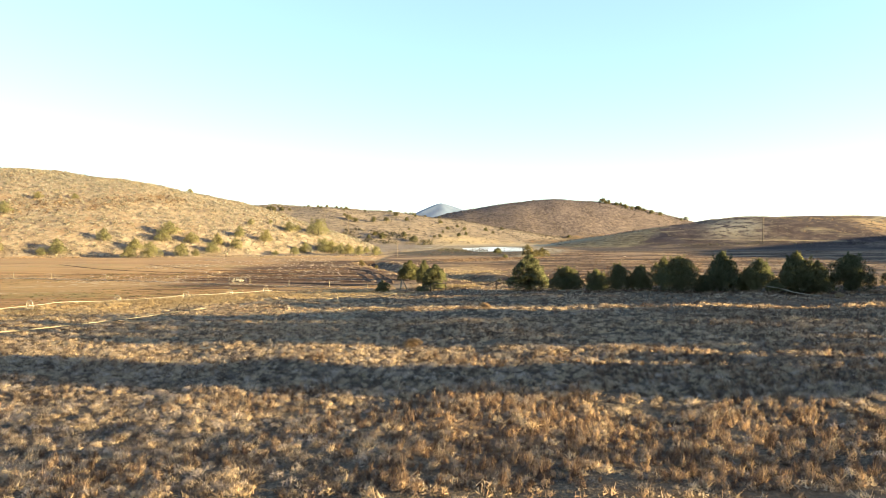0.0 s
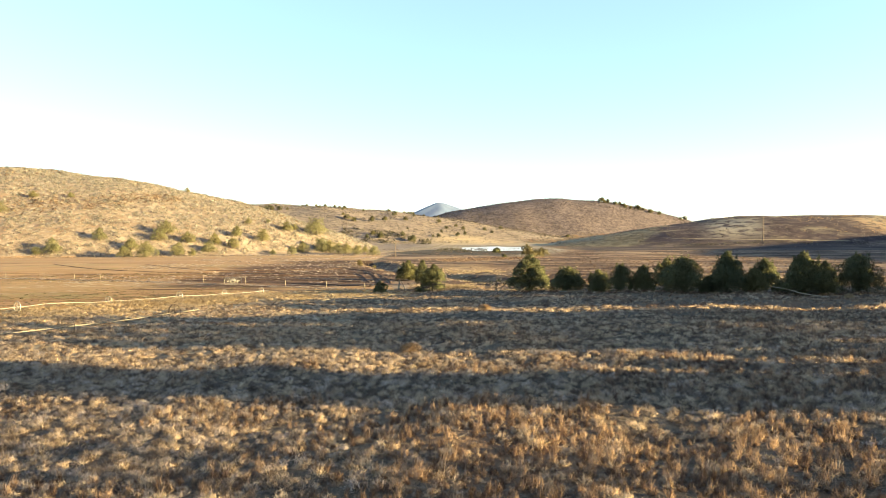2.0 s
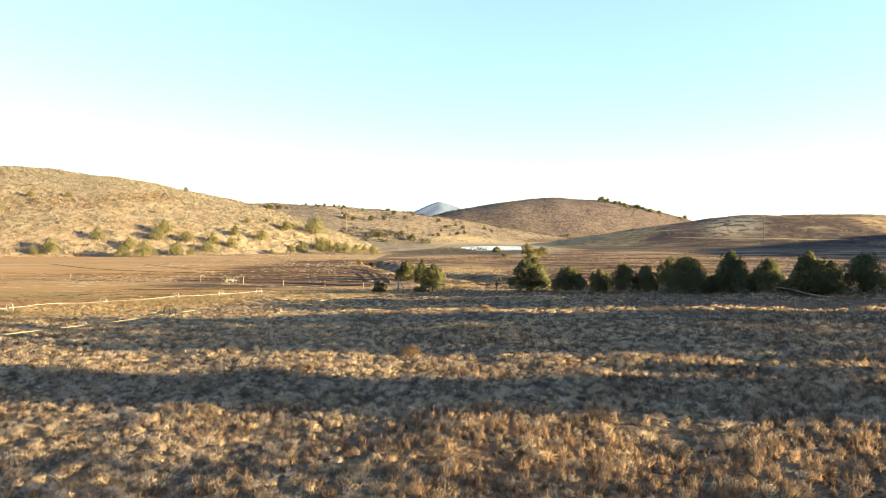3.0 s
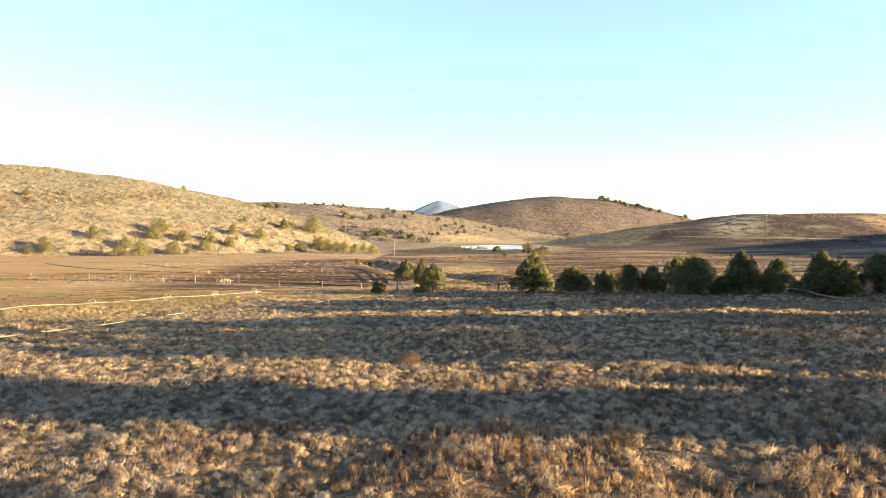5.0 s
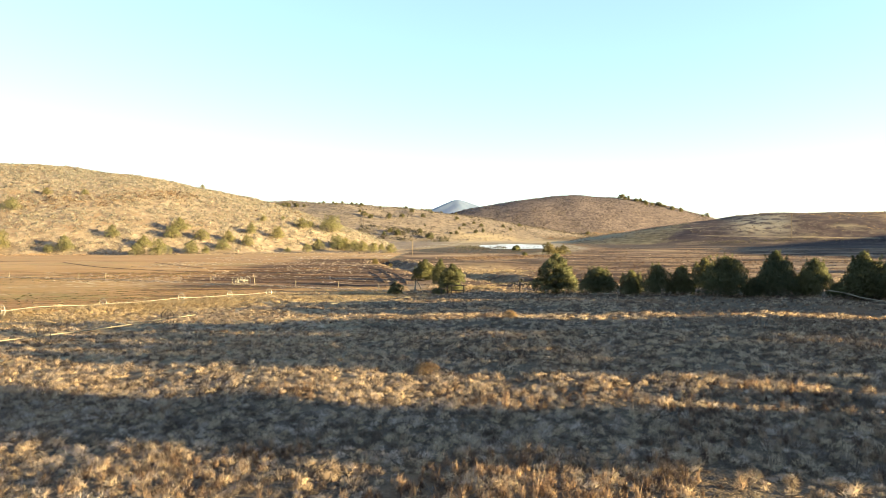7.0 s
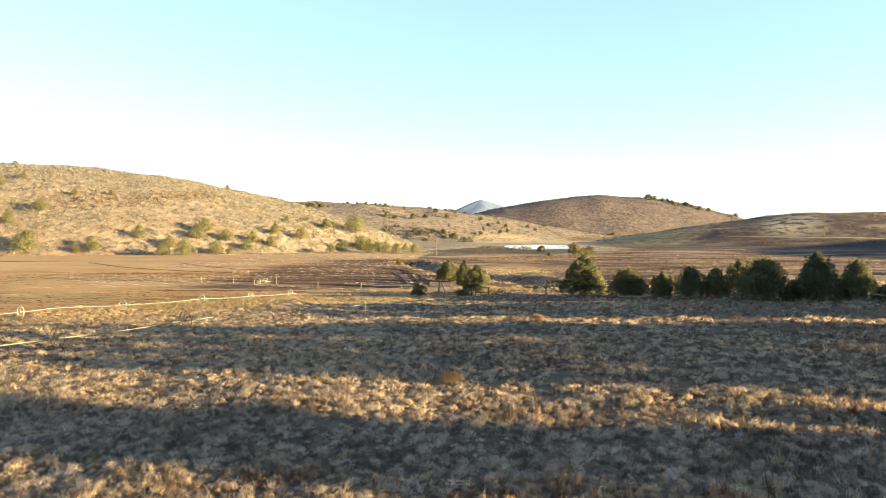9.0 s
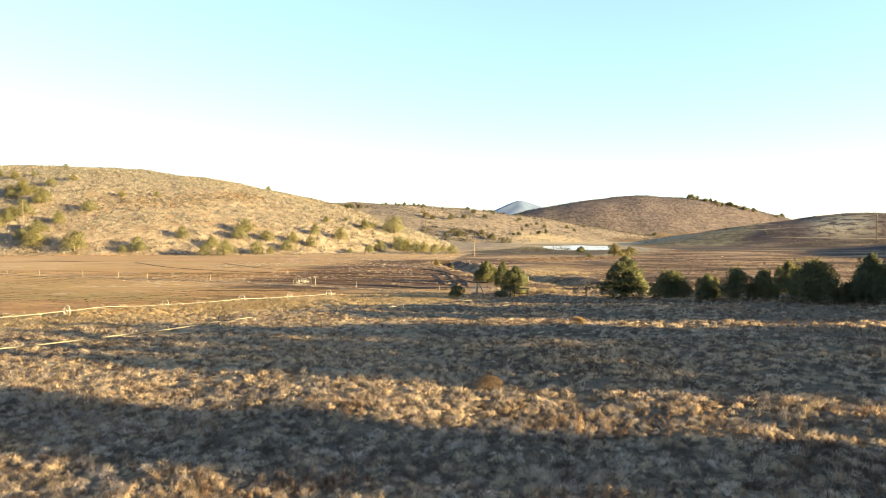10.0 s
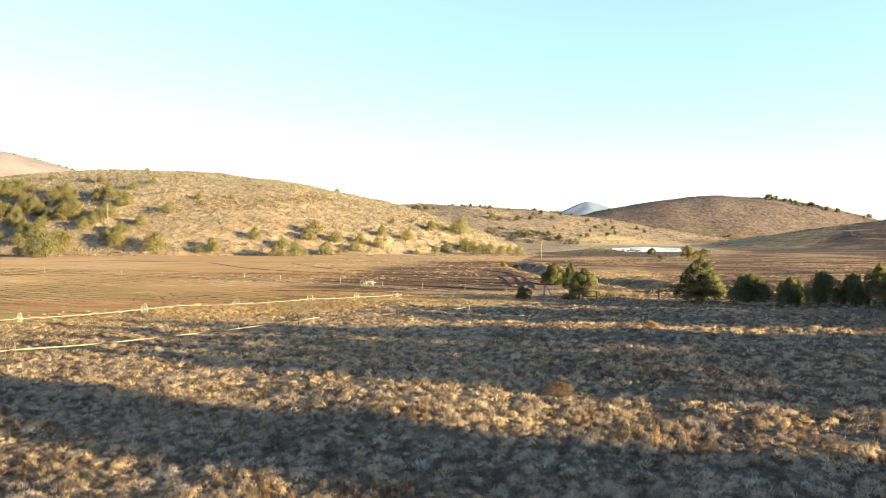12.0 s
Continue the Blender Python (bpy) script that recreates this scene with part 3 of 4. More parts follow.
def make_tree(name, seed, high, wide, count, leaf, material, label, category="tree", group="", lobes_n=16, cone=0.6, bare=0.06, slim=0.27, rise=0.45, ragged=1.0):
    """A bushy evergreen: a short tapered trunk, limbs, and a crown of sprays. It stands at the origin. cone: 0 is a dome, 1 a cone."""
    r, rng = random.Random(seed), np.random.default_rng(seed)
    lobes, ends = [], []
    for k in range(lobes_n):
        t = (k + 0.5) / lobes_n
        w = 2.4 * k + r.uniform(-0.6, 0.6)
        reach = wide / 2 * (1 - t ** (2.6 - cone)) ** 0.9 * (0.9 + 0.1 * min(1, t * 4)) * (1 + ragged * r.uniform(-0.15, 0.15))
        rad = reach * r.uniform(0.30, 0.58) + 0.045 * high
        out = max(0, reach - rad * 0.75) * r.uniform(0.8, 1.1)
        z = high * (bare + (0.92 - bare) * t)
        lobes.append((out * math.cos(w), out * math.sin(w), max(z, rad * 0.6), min(rad, high - z + 0.05 * high)))
        ends.append(Vector(lobes[-1][:3]))
    for k in range(lobes_n // 2 if lobes_n > 12 else 0):
        # short plumes that stand up and out of the crown
        x, y, z, rad = lobes[r.randrange(lobes_n // 5, lobes_n)]
        w, top = r.uniform(0, 6.28), min(high * r.uniform(0.98, 1.06), z + rad * r.uniform(1.1, 1.5))
        x, y = x + 0.65 * rad * math.cos(w), y + 0.65 * rad * math.sin(w)
        lobes += [(x * (1 + 0.05 * q), y * (1 + 0.05 * q), z + (top - z) * q, rad * (0.40 - 0.26 * q)) for q in (0.5, 0.8, 1.0)]
    tree = thing(name, label, category, group=group)
    bm = bmesh.new()
    tr = 0.035 * high
    tube(bm, [(0, 0, -0.3), (0.02 * high, 0, 0.2 * high), (0, 0.03 * high, 0.5 * high), (0.01 * high, 0, 0.88 * high)], [tr * 1.3, tr, tr * 0.6, tr * 0.15], 7)
    for e in ends[:: 2 if lobes_n > 10 else 1]:
        z = max(0.08 * high, e.z * 0.55)
        tube(bm, [(0, 0, z), (e.x * 0.5, e.y * 0.5, z * 0.4 + e.z * 0.6), tuple(e)], [tr * 0.4, tr * 0.28, tr * 0.1], 5)
    part("trunk", bm, M_BARK, tree)
    v, f, nor, tone = leaf_cloud(rng, lobes, count, leaf, slim=slim, rise=rise)
    v[:, 2] = np.maximum(v[:, 2], 0.02)
    part("crown", mesh_np("crown", v, f, nor), material, tree)
    return tree


def stand(tree, x, y, high, base_high, wide=1.0, turn=0.0, sink=0.05):
    """Where a tree built base_high metres tall goes to be high metres tall at x, y."""
    s = high / base_high
    return Matrix.Translation((x, y, zh(x, y) - sink)) @ Matrix.Rotation(turn, 4, "Z") @ Matrix.Diagonal((s * wide, s * wide, s, 1))


def plant(kinds, spots, rng, base_high):
    """Set trees: each kind itself is used first, then copied."""
    for k, spot in enumerate(spots):
        x, y, high = spot[:3]
        wide = spot[3] if len(spot) > 3 else rng.uniform(0.9, 1.2)
        kind = kinds[k % len(kinds)]
        m = stand(kind, x, y, high, base_high, wide, rng.uniform(0, 6.28))
        if not kind.get("set"):
            kind.matrix_basis = m
            kind["set"] = 1
        else:
            c = copy_thing(kind, Matrix.Identity(4))
            c.matrix_basis = m


def set_down():
    """Take the marks off again."""
    for o in scene.objects:
        if "set" in o:
            del o["set"]


rng_t = random.Random(11)
ROW_LABEL = "dense dark green juniper in a row at the field's edge"
row_kinds = [make_tree("juniper", 20 + k, 5.0, w, 21000, 0.19, m, ROW_LABEL, group="junipers along the field", cone=c, lobes_n=n, slim=0.2, rise=0.75, ragged=1.8)
             for k, (w, c, n, m) in enumerate(((6.0, 0.3, 38, M_JUNIPER), (4.8, 1.2, 40, M_JUNIPER), (5.4, 0.6, 34, M_JUNIPER), (4.6, 0.8, 30, M_YOUNG)))]
# which kind, x, y, height, width of the row
ROW = [(2, 15.4, 103.8, 4.0, 1.12), (3, 19.5, 103.0, 3.6, 1.0), (0, 22.0, 99.5, 4.1, 0.72), (3, 25.2, 99.5, 4.1, 0.92), (3, 32.0, 112.0, 4.9, 0.86), (0, 29.8, 97.0, 5.2, 1.0),
       (2, 33.0, 96.2, 2.6, 1.0), (1, 35.0, 95.0, 6.0, 0.86), (3, 38.3, 94.2, 3.5, 0.98), (2, 43.8, 104.0, 4.7, 0.80), (1, 42.7, 90.2, 5.8, 0.98), (3, 45.6, 90.5, 4.6, 0.9),
       (0, 50.4, 91.5, 5.2, 0.85), (2, 57.5, 90.0, 5.8, 1.1), (0, 41.0, 92.6, 1.7, 1.0)]
for k, kind in enumerate(row_kinds):
    plant([kind], [spot[1:] for spot in ROW if spot[0] == k], rng_t, 5.0)
# single trees by the gully
gully_kinds = [make_tree("juniper", 40, 4.4, 3.9, 12000, 0.16, M_JUNIPER, "round green juniper beside the gully", cone=0.9, lobes_n=24, bare=0.0),
               make_tree("juniper", 41, 4.4, 3.4, 12000, 0.16, M_JUNIPER, "upright sunlit juniper by the wooden brace", cone=0.25, lobes_n=24, bare=0.0)]
plant(gully_kinds, [(-11.6, 145.5, 4.5, 1.35), (-5.1, 117.5, 4.7, 1.15), (-7.7, 131.0, 4.8, 0.75), (10.1, 108.2, 6.0, 1.3)], rng_t, 4.4)
bush_kinds = [make_tree("bush", 44, 2.3, 2.7, 1800, 0.2, M_JUNIPER, "low dark green bush in the grass", "bush", cone=0.4, lobes_n=9)]
plant(bush_kinds, [(-13.7, 115.0, 2.4, 1.0), (-7.0, 114.0, 1.4, 1.6), (15.0, 258.0, 1.5, 1.4)], rng_t, 2.3)
pond_kinds = [make_tree("bush", 47, 2.6, 3.6, 900, 0.4, M_JUNIPER, "dark round bush near the frozen pond", "bush", cone=0.35, lobes_n=9)]
plant(pond_kinds, [(14.6, 306.0, 2.8, 1.1)], rng_t, 2.6)
willow_kinds = [make_tree("willow", 48, 5.0, 6.6, 2600, 0.38, M_WILLOW, "thin yellow-brown willow beyond the tree row", cone=0.0, lobes_n=14, bare=0.0, slim=0.2, rise=0.8, ragged=2.0)]
plant(willow_kinds, [(24.4, 268.3, 5.2, 0.85), (31.1, 278.7, 4.1, 1.0), (28.0, 273.0, 3.2, 1.2), (-29.5, 196.3, 2.0, 0.7), (-26.1, 201.9, 1.5, 0.8), (39.8, 100.0, 2.6, 0.7)], rng_t, 5.0)

HILL_LABEL = "olive green juniper on the dry sunlit hillside"
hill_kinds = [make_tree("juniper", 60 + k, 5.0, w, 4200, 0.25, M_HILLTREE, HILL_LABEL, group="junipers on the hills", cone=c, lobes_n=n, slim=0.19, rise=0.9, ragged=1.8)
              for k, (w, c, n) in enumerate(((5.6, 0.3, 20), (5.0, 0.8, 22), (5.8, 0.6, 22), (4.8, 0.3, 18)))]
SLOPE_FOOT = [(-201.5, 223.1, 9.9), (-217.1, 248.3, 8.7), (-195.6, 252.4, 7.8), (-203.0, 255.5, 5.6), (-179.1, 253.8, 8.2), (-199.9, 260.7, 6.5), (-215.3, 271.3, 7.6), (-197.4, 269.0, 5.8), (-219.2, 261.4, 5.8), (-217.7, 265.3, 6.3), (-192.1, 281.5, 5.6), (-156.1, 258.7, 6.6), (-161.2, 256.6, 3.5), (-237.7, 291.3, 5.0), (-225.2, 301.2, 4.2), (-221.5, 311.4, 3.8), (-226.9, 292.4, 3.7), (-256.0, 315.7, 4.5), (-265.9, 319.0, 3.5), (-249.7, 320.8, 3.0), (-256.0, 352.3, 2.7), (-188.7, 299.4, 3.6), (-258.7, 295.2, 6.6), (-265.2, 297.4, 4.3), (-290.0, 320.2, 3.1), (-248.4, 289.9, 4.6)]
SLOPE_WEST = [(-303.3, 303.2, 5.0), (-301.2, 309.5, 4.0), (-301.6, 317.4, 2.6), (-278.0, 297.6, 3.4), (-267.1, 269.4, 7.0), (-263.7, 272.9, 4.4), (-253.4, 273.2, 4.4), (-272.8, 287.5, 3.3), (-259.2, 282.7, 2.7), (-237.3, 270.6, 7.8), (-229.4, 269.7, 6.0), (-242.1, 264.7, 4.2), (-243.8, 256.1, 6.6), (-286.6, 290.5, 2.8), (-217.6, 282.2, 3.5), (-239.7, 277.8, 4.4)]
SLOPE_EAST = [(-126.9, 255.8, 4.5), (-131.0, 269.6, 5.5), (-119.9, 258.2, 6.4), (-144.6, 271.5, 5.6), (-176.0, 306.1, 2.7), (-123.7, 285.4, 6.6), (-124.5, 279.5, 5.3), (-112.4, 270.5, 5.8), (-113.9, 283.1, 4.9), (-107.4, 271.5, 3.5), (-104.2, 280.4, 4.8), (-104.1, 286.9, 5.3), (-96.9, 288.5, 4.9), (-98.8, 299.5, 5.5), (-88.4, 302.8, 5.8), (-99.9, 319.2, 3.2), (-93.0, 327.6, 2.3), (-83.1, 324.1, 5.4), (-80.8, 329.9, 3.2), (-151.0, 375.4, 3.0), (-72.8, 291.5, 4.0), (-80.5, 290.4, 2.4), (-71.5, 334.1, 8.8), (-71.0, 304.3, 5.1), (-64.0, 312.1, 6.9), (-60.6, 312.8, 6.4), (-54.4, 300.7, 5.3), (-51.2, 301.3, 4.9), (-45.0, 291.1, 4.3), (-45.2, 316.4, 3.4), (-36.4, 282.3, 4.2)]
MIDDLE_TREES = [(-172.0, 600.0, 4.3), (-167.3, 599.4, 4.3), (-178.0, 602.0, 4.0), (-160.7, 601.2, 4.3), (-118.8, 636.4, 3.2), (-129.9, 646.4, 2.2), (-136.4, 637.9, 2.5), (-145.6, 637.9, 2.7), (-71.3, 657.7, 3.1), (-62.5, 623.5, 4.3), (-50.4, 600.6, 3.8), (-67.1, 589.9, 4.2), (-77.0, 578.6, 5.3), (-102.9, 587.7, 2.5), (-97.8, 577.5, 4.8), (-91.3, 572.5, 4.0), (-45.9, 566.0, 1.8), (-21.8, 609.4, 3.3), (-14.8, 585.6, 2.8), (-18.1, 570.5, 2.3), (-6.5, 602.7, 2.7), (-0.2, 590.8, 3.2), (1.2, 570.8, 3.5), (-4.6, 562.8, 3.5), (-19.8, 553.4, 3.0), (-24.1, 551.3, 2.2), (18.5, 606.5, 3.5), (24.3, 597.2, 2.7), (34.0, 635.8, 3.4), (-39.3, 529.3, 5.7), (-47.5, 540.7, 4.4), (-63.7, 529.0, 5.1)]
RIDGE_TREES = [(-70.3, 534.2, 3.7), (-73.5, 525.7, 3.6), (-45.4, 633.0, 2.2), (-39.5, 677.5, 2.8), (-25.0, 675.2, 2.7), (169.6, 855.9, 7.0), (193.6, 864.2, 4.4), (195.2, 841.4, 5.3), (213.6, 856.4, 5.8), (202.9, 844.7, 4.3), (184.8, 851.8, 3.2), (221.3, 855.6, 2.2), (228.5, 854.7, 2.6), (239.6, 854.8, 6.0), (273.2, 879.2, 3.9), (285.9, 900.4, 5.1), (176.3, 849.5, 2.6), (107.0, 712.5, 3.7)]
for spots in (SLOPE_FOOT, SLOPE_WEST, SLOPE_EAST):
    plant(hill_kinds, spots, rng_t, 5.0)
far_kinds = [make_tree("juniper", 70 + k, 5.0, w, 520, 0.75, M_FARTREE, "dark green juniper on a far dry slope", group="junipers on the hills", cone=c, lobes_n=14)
             for k, (w, c) in enumerate(((5.6, 0.1), (5.0, 0.5), (6.0, -0.2)))]
WEST_RIDGE = [(-1231, 1217, 3.5), (-1202, 1242, 4.5), (-1196, 1250, 3.0), (-1150, 1252, 4.0), (-1146, 1268, 4.5), (-1140, 1262, 3.5), (-1130, 1266, 4.0), (-1122, 1262, 3.5), (-1110, 1266, 4.0)]
CREST = [(rng_t.uniform(172, 238), rng_t.uniform(848, 862), rng_t.uniform(2.6, 5.0)) for _ in range(14)]
SKYLINE = [(x := rng_t.uniform(-176, -30), 598 + 0.35 * (x + 176) + rng_t.uniform(0, 40), rng_t.uniform(1.8, 3.4)) for _ in range(18)]
for spots in (MIDDLE_TREES, RIDGE_TREES, CREST, SKYLINE, WEST_RIDGE):
    plant(far_kinds, spots, rng_t, 5.0)
# the thicket at the western end of the slope
thicket = []
while len(thicket) < 52:
    x, y = rng_t.uniform(-330, -212), rng_t.uniform(228, 325)
    if 0.62 * x + y > 92 and y < 290 + 0.2 * (-212 - x) and all(math.hypot(x - a, y - b) > 4 for a, b, _ in thicket):
        thicket.append((x, y, rng_t.uniform(4.0, 7.4)))
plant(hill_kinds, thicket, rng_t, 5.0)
# unseen tall trees east of the field, added so that their long shadows lie over it
shade_kinds = [make_tree("tall_tree", 80 + k, 14.0, 7.6, 3200, 0.95, M_JUNIPER, "unseen tall dark evergreen, added to cast long shadows", group="tall trees east of the field", cone=-1.2, lobes_n=24)
               for k in range(2)]
plant(shade_kinds, [(62, 20.4, 13.5, 0.72), (64, 22.8, 20, 0.52), (62, 59.0, 11.5, 1.1), (63, 54.6, 14, 0.75),
                    (63, 69.8, 13, 0.85), (66, 74.5, 13, 0.95), (64, 78.2, 13, 0.7), (66.5, 80.6, 13, 0.55), (36, 34.0, 4.0, 1.7), (40, 37.2, 4.1, 1.6),
                    # these, also out of view, shade the valley floor
                    (138, 150, 12, 1.0), (148, 178, 11, 1.0), (160, 200, 13, 0.9), (172, 232, 12, 1.0), (186, 262, 12, 1.0), (146, 160, 10, 1.0)], rng_t, 14.0)
# more unseen casters, with tapering crowns
taper_kinds = [make_tree("tall_tree", 86, 15.0, 7.5, 2700, 0.6, M_JUNIPER, "unseen tall tapering evergreen, added to shade the field", group="tall trees east of the field", cone=0.3, lobes_n=26)]
plant(taper_kinds, [(61, 36.2, 15, 0.8), (63, 40.5, 16, 0.9), (62, 46, 16.5, 0.95), (64, 51.5, 16, 0.9), (68, 83.5, 10.0, 0.85), (70, 86.5, 11.0, 1.0), (74, 90, 11.5, 1.05), (76, 94, 10.0, 1.2), (80, 98, 9.0, 1.4)], rng_t, 15.0)
# sparse unseen trees, added to break up the light near the camera
thin_kinds = [make_tree("thin_tree", 90, 11.0, 5.0, 330, 0.5, M_WILLOW, "unseen thin-leaved tall tree, added for dappled shade", group="thin trees east of the field", cone=0.2, lobes_n=16, bare=0.2)]
plant(thin_kinds, [(62, 9.6, 11.5, 0.7), (63, 6.6, 12, 0.6)], rng_t, 11.0)
set_down()


# ---- furrows and tracks in the ploughed soil ----
def furrow(points, wide, high, seed, material=None, name="furrow", label="low ridge of dark turned soil in the ploughed field"):
    """A low uneven ridge of soil along a line on the plan."""
    r = random.Random(seed)
    pts = [Vector(p) for p in points]
    line = []
    for p, q in zip(pts, pts[1:]):
        n = max(2, int((q - p).length / 1.2))
        line += [p + (q - p) * (k / n) for k in range(n)]
    line.append(pts[-1])
    # round the corners off
    for _ in range(3):
        line = [line[0]] + [(a + 2 * b + c) / 4 for a, b, c in zip(line, line[1:], line[2:])] + [line[-1]]
    bm = bmesh.new()
    rows = []
    for k, p in enumerate(line):
        d = (line[min(k + 1, len(line) - 1)] - line[max(k - 1, 0)]).normalized()
        side = Vector((-d.y, d.x))
        fade = min(1.0, 0.25 + 0.75 * min(k, len(line) - 1 - k) / 4)
        row = []
        for u, h in ((-1, -0.1), (-0.55, 0.6), (0.0, 1.0), (0.55, 0.55), (1, -0.1)):
            q = p + side * (u * wide * 0.5 * fade * r.uniform(0.7, 1.3))
            row.append(bm.verts.new((q.x, q.y, zh(q.x, q.y) + 0.03 + high * h * fade * r.uniform(0.5, 1.4))))
        rows.append(row)
    for a, b in zip(rows, rows[1:]):
        for k in range(4):
            bm.faces.new((a[k], a[k + 1], b[k + 1], b[k]))
    tagged(part(name, bm, material or M_TURNED), label, name, group=name + "s", kind="structure")


for k, (line, wide, high) in enumerate((
        ([(-122, 203), (-108, 189), (-96, 178), (-82, 171), (-70, 166), (-58, 163)], 0.8, 0.08),
        ([(-95, 204), (-84, 191), (-74, 181), (-66, 176)], 0.7, 0.07),
        ([(-62, 126), (-50, 126), (-40, 127), (-34, 125)], 1.1, 0.10),
        ([(-60, 146), (-48, 142.5), (-39, 139.5), (-27, 135), (-17, 129)], 1.0, 0.18),
        ([(-66, 172), (-52, 174), (-40, 177), (-31, 181), (-25, 174), (-19, 160)], 1.1, 0.16),
        ([(-58, 158), (-44, 157), (-32, 155), (-19, 151), (-11, 143)], 0.9, 0.18),
        ([(-62, 151), (-46, 148), (-30, 144.5), (-18, 139)], 0.8, 0.14),
        ([(-58, 165.5), (-40, 166), (-26, 163)], 0.8, 0.14),
        ([(-24, 169), (-20, 156), (-16, 138), (-17, 131)], 0.7, 0.15),
        ([(-26.5, 168), (-22.5, 155), (-18.5, 138)], 0.7, 0.15),
        ([(-20, 163), (-16, 148), (-14, 134)], 0.7, 0.15))):
    furrow(line, wide, high, 300 + k)
# the pale track along the foot of the hill, and the one that bends round the pond
for k, line in enumerate(([(126, 423), (138, 418.6), (155.6, 412.3), (174.4, 408), (197.8, 406.4), (222, 405)],
                          [(-50, 318), (-31, 332), (-24, 350), (-20, 388), (-18, 450), (-15.5, 530)])):
    furrow(line, 2.2, 0.2, 330 + k, M_TRACK, "track", "pale dirt track along the foot of a hill")


# ---- irrigation lines on wheels ----
def wheel_parts(parent, x, y, z, heading, radius, name="wheel", dark=None, rim=0.02):
    """A spoked steel wheel whose axle lies along heading."""
    metal = dark or M_STEEL
    c, s = math.cos(heading), math.sin(heading)

    def at(a, r, off=0.0):
        # the wheel stands in the plane across its axle
        return (x - s * r * math.cos(a) + c * off, y + c * r * math.cos(a) + s * off, z + r * math.sin(a))

    bm = bmesh.new()
    n = 28
    prev = None
    for k in range(n + 1):
        w = 2 * math.pi * k / n
        ring = [bm.verts.new(at(w, radius + dr, o)) for dr, o in ((rim, -2 * rim), (rim, 2 * rim), (-rim, 1.75 * rim), (-rim, -1.75 * rim))] if k < n else first
        if k == 0:
            first = ring
        if prev:
            for i in range(4):
                bm.faces.new((prev[i], prev[(i + 1) % 4], ring[(i + 1) % 4], ring[i]))
        prev = ring
    wheel = part(name, bm, metal, parent)
    for k in range(8):
        bm = bmesh.new()
        w = 2 * math.pi * k / 8
        tube(bm, [at(w, 0.08), at(w, radius - 0.02)], [0.8 * rim, 0.8 * rim], 5)
        part("spoke", bm, metal, wheel)
    bm = bmesh.new()
    tube(bm, [at(0, 0, -0.11), at(0, 0, 0.11)], [5 * rim, 5 * rim], 10)
    part("hub", bm, metal, wheel)


def wheel_line(label, spots, ends, radius, name="wheel_line", dark=None, pipe=0.045, metal=None, rim=0.02):
    """A watering pipe carried through the hubs of a row of wheels. ends: the pipe's first and last points on the plan."""
    line = thing(name, label, "irrigation line")
    plan = [ends[0], *spots, ends[1]]
    pts = []
    for (ax, ay), (bx, by) in zip(plan, plan[1:]):
        d = math.hypot(bx - ax, by - ay)
        n = max(2, int(d / 1.5))
        for k in range(n):
            t = k / n
            x, y = ax + (bx - ax) * t, ay + (by - ay) * t
            za, zb = zh(ax, ay) + radius - 0.05, zh(bx, by) + radius - 0.05
            hang = za + (zb - za) * t - 0.10 * math.sin(math.pi * t) * min(1, d / 8)
            pts.append((x, y, max(hang, zh(x, y) + radius - 0.26)))
    bm = bmesh.new()
    tube(bm, pts, [pipe] * len(pts), 8)
    part("pipe", bm, metal or M_ALU, line)
    for k, (x, y) in enumerate(spots):
        (ax, ay), (bx, by) = plan[k], plan[k + 2]
        wheel_parts(line, x, y, zh(x, y) + radius - 0.05, math.atan2(by - ay, bx - ax), radius, dark=dark, rim=rim)
    for k in range(len(plan) - 1):
        # a sprinkler on its short riser in the middle of each length
        x, y = (plan[k][0] + plan[k + 1][0]) / 2, (plan[k][1] + plan[k + 1][1]) / 2
        z = (zh(*plan[k]) + zh(*plan[k + 1])) / 2 + radius - 0.16
        bm = bmesh.new()
        tube(bm, [(x, y, z), (x, y, z + 0.16), (x, y, z + 0.2), (x, y, z + 0.26)], [0.02, 0.02, 0.045, 0.02], 6)
        part("sprinkler", bm, M_STEEL, line)
    return line


wheel_line("long white aluminium wheel-line pipe along the ploughed field", [(-64.5, 59.5), (-58.3, 70.1), (-52.2, 80.9), (-47.2, 92.0), (-42.4, 103.4), (-37.6, 109.1), (-33.3, 114.2)], ((-72, 48), (-31.8, 116.1)), 0.67)
wheel_line("white wheel-line pipe with dark wheels in the tall grass", [(-39.8, 51.1), (-35.4, 62.4), (-30.7, 74.1)], ((-45, 40), (-28.5, 78.6)), 0.86, dark=M_DARKPOST, pipe=0.048, rim=0.014, metal=M_TANPIPE)
wheel_line("short pale wheel-line pipe half hidden in the grass", [(-17.4, 90.9)], ((-18.3, 87.9), (-8.7, 100.0)), 0.74, pipe=0.04, metal=M_TANPIPE, dark=M_POST)
mover = thing("line_mover", "four-wheeled mover of an irrigation line on bare soil", "irrigation line")
for x, y in ((-46.0, 134.6), (-45.6, 136.0), (-44.7, 134.9), (-44.3, 136.3)):
    wheel_parts(mover, x, y, zh(x, y) + 0.76, 1.15, 0.78)
for a, b in (((-46.0, 134.6), (-45.6, 136.0)), ((-44.7, 134.9), (-44.3, 136.3)), ((-45.8, 135.3), (-44.5, 135.6))):
    part("axle", tube(bmesh.new(), [(a[0], a[1], zh(*a) + 0.76), (b[0], b[1], zh(*b) + 0.76)], [0.06, 0.06], 8), M_STEEL, mover)
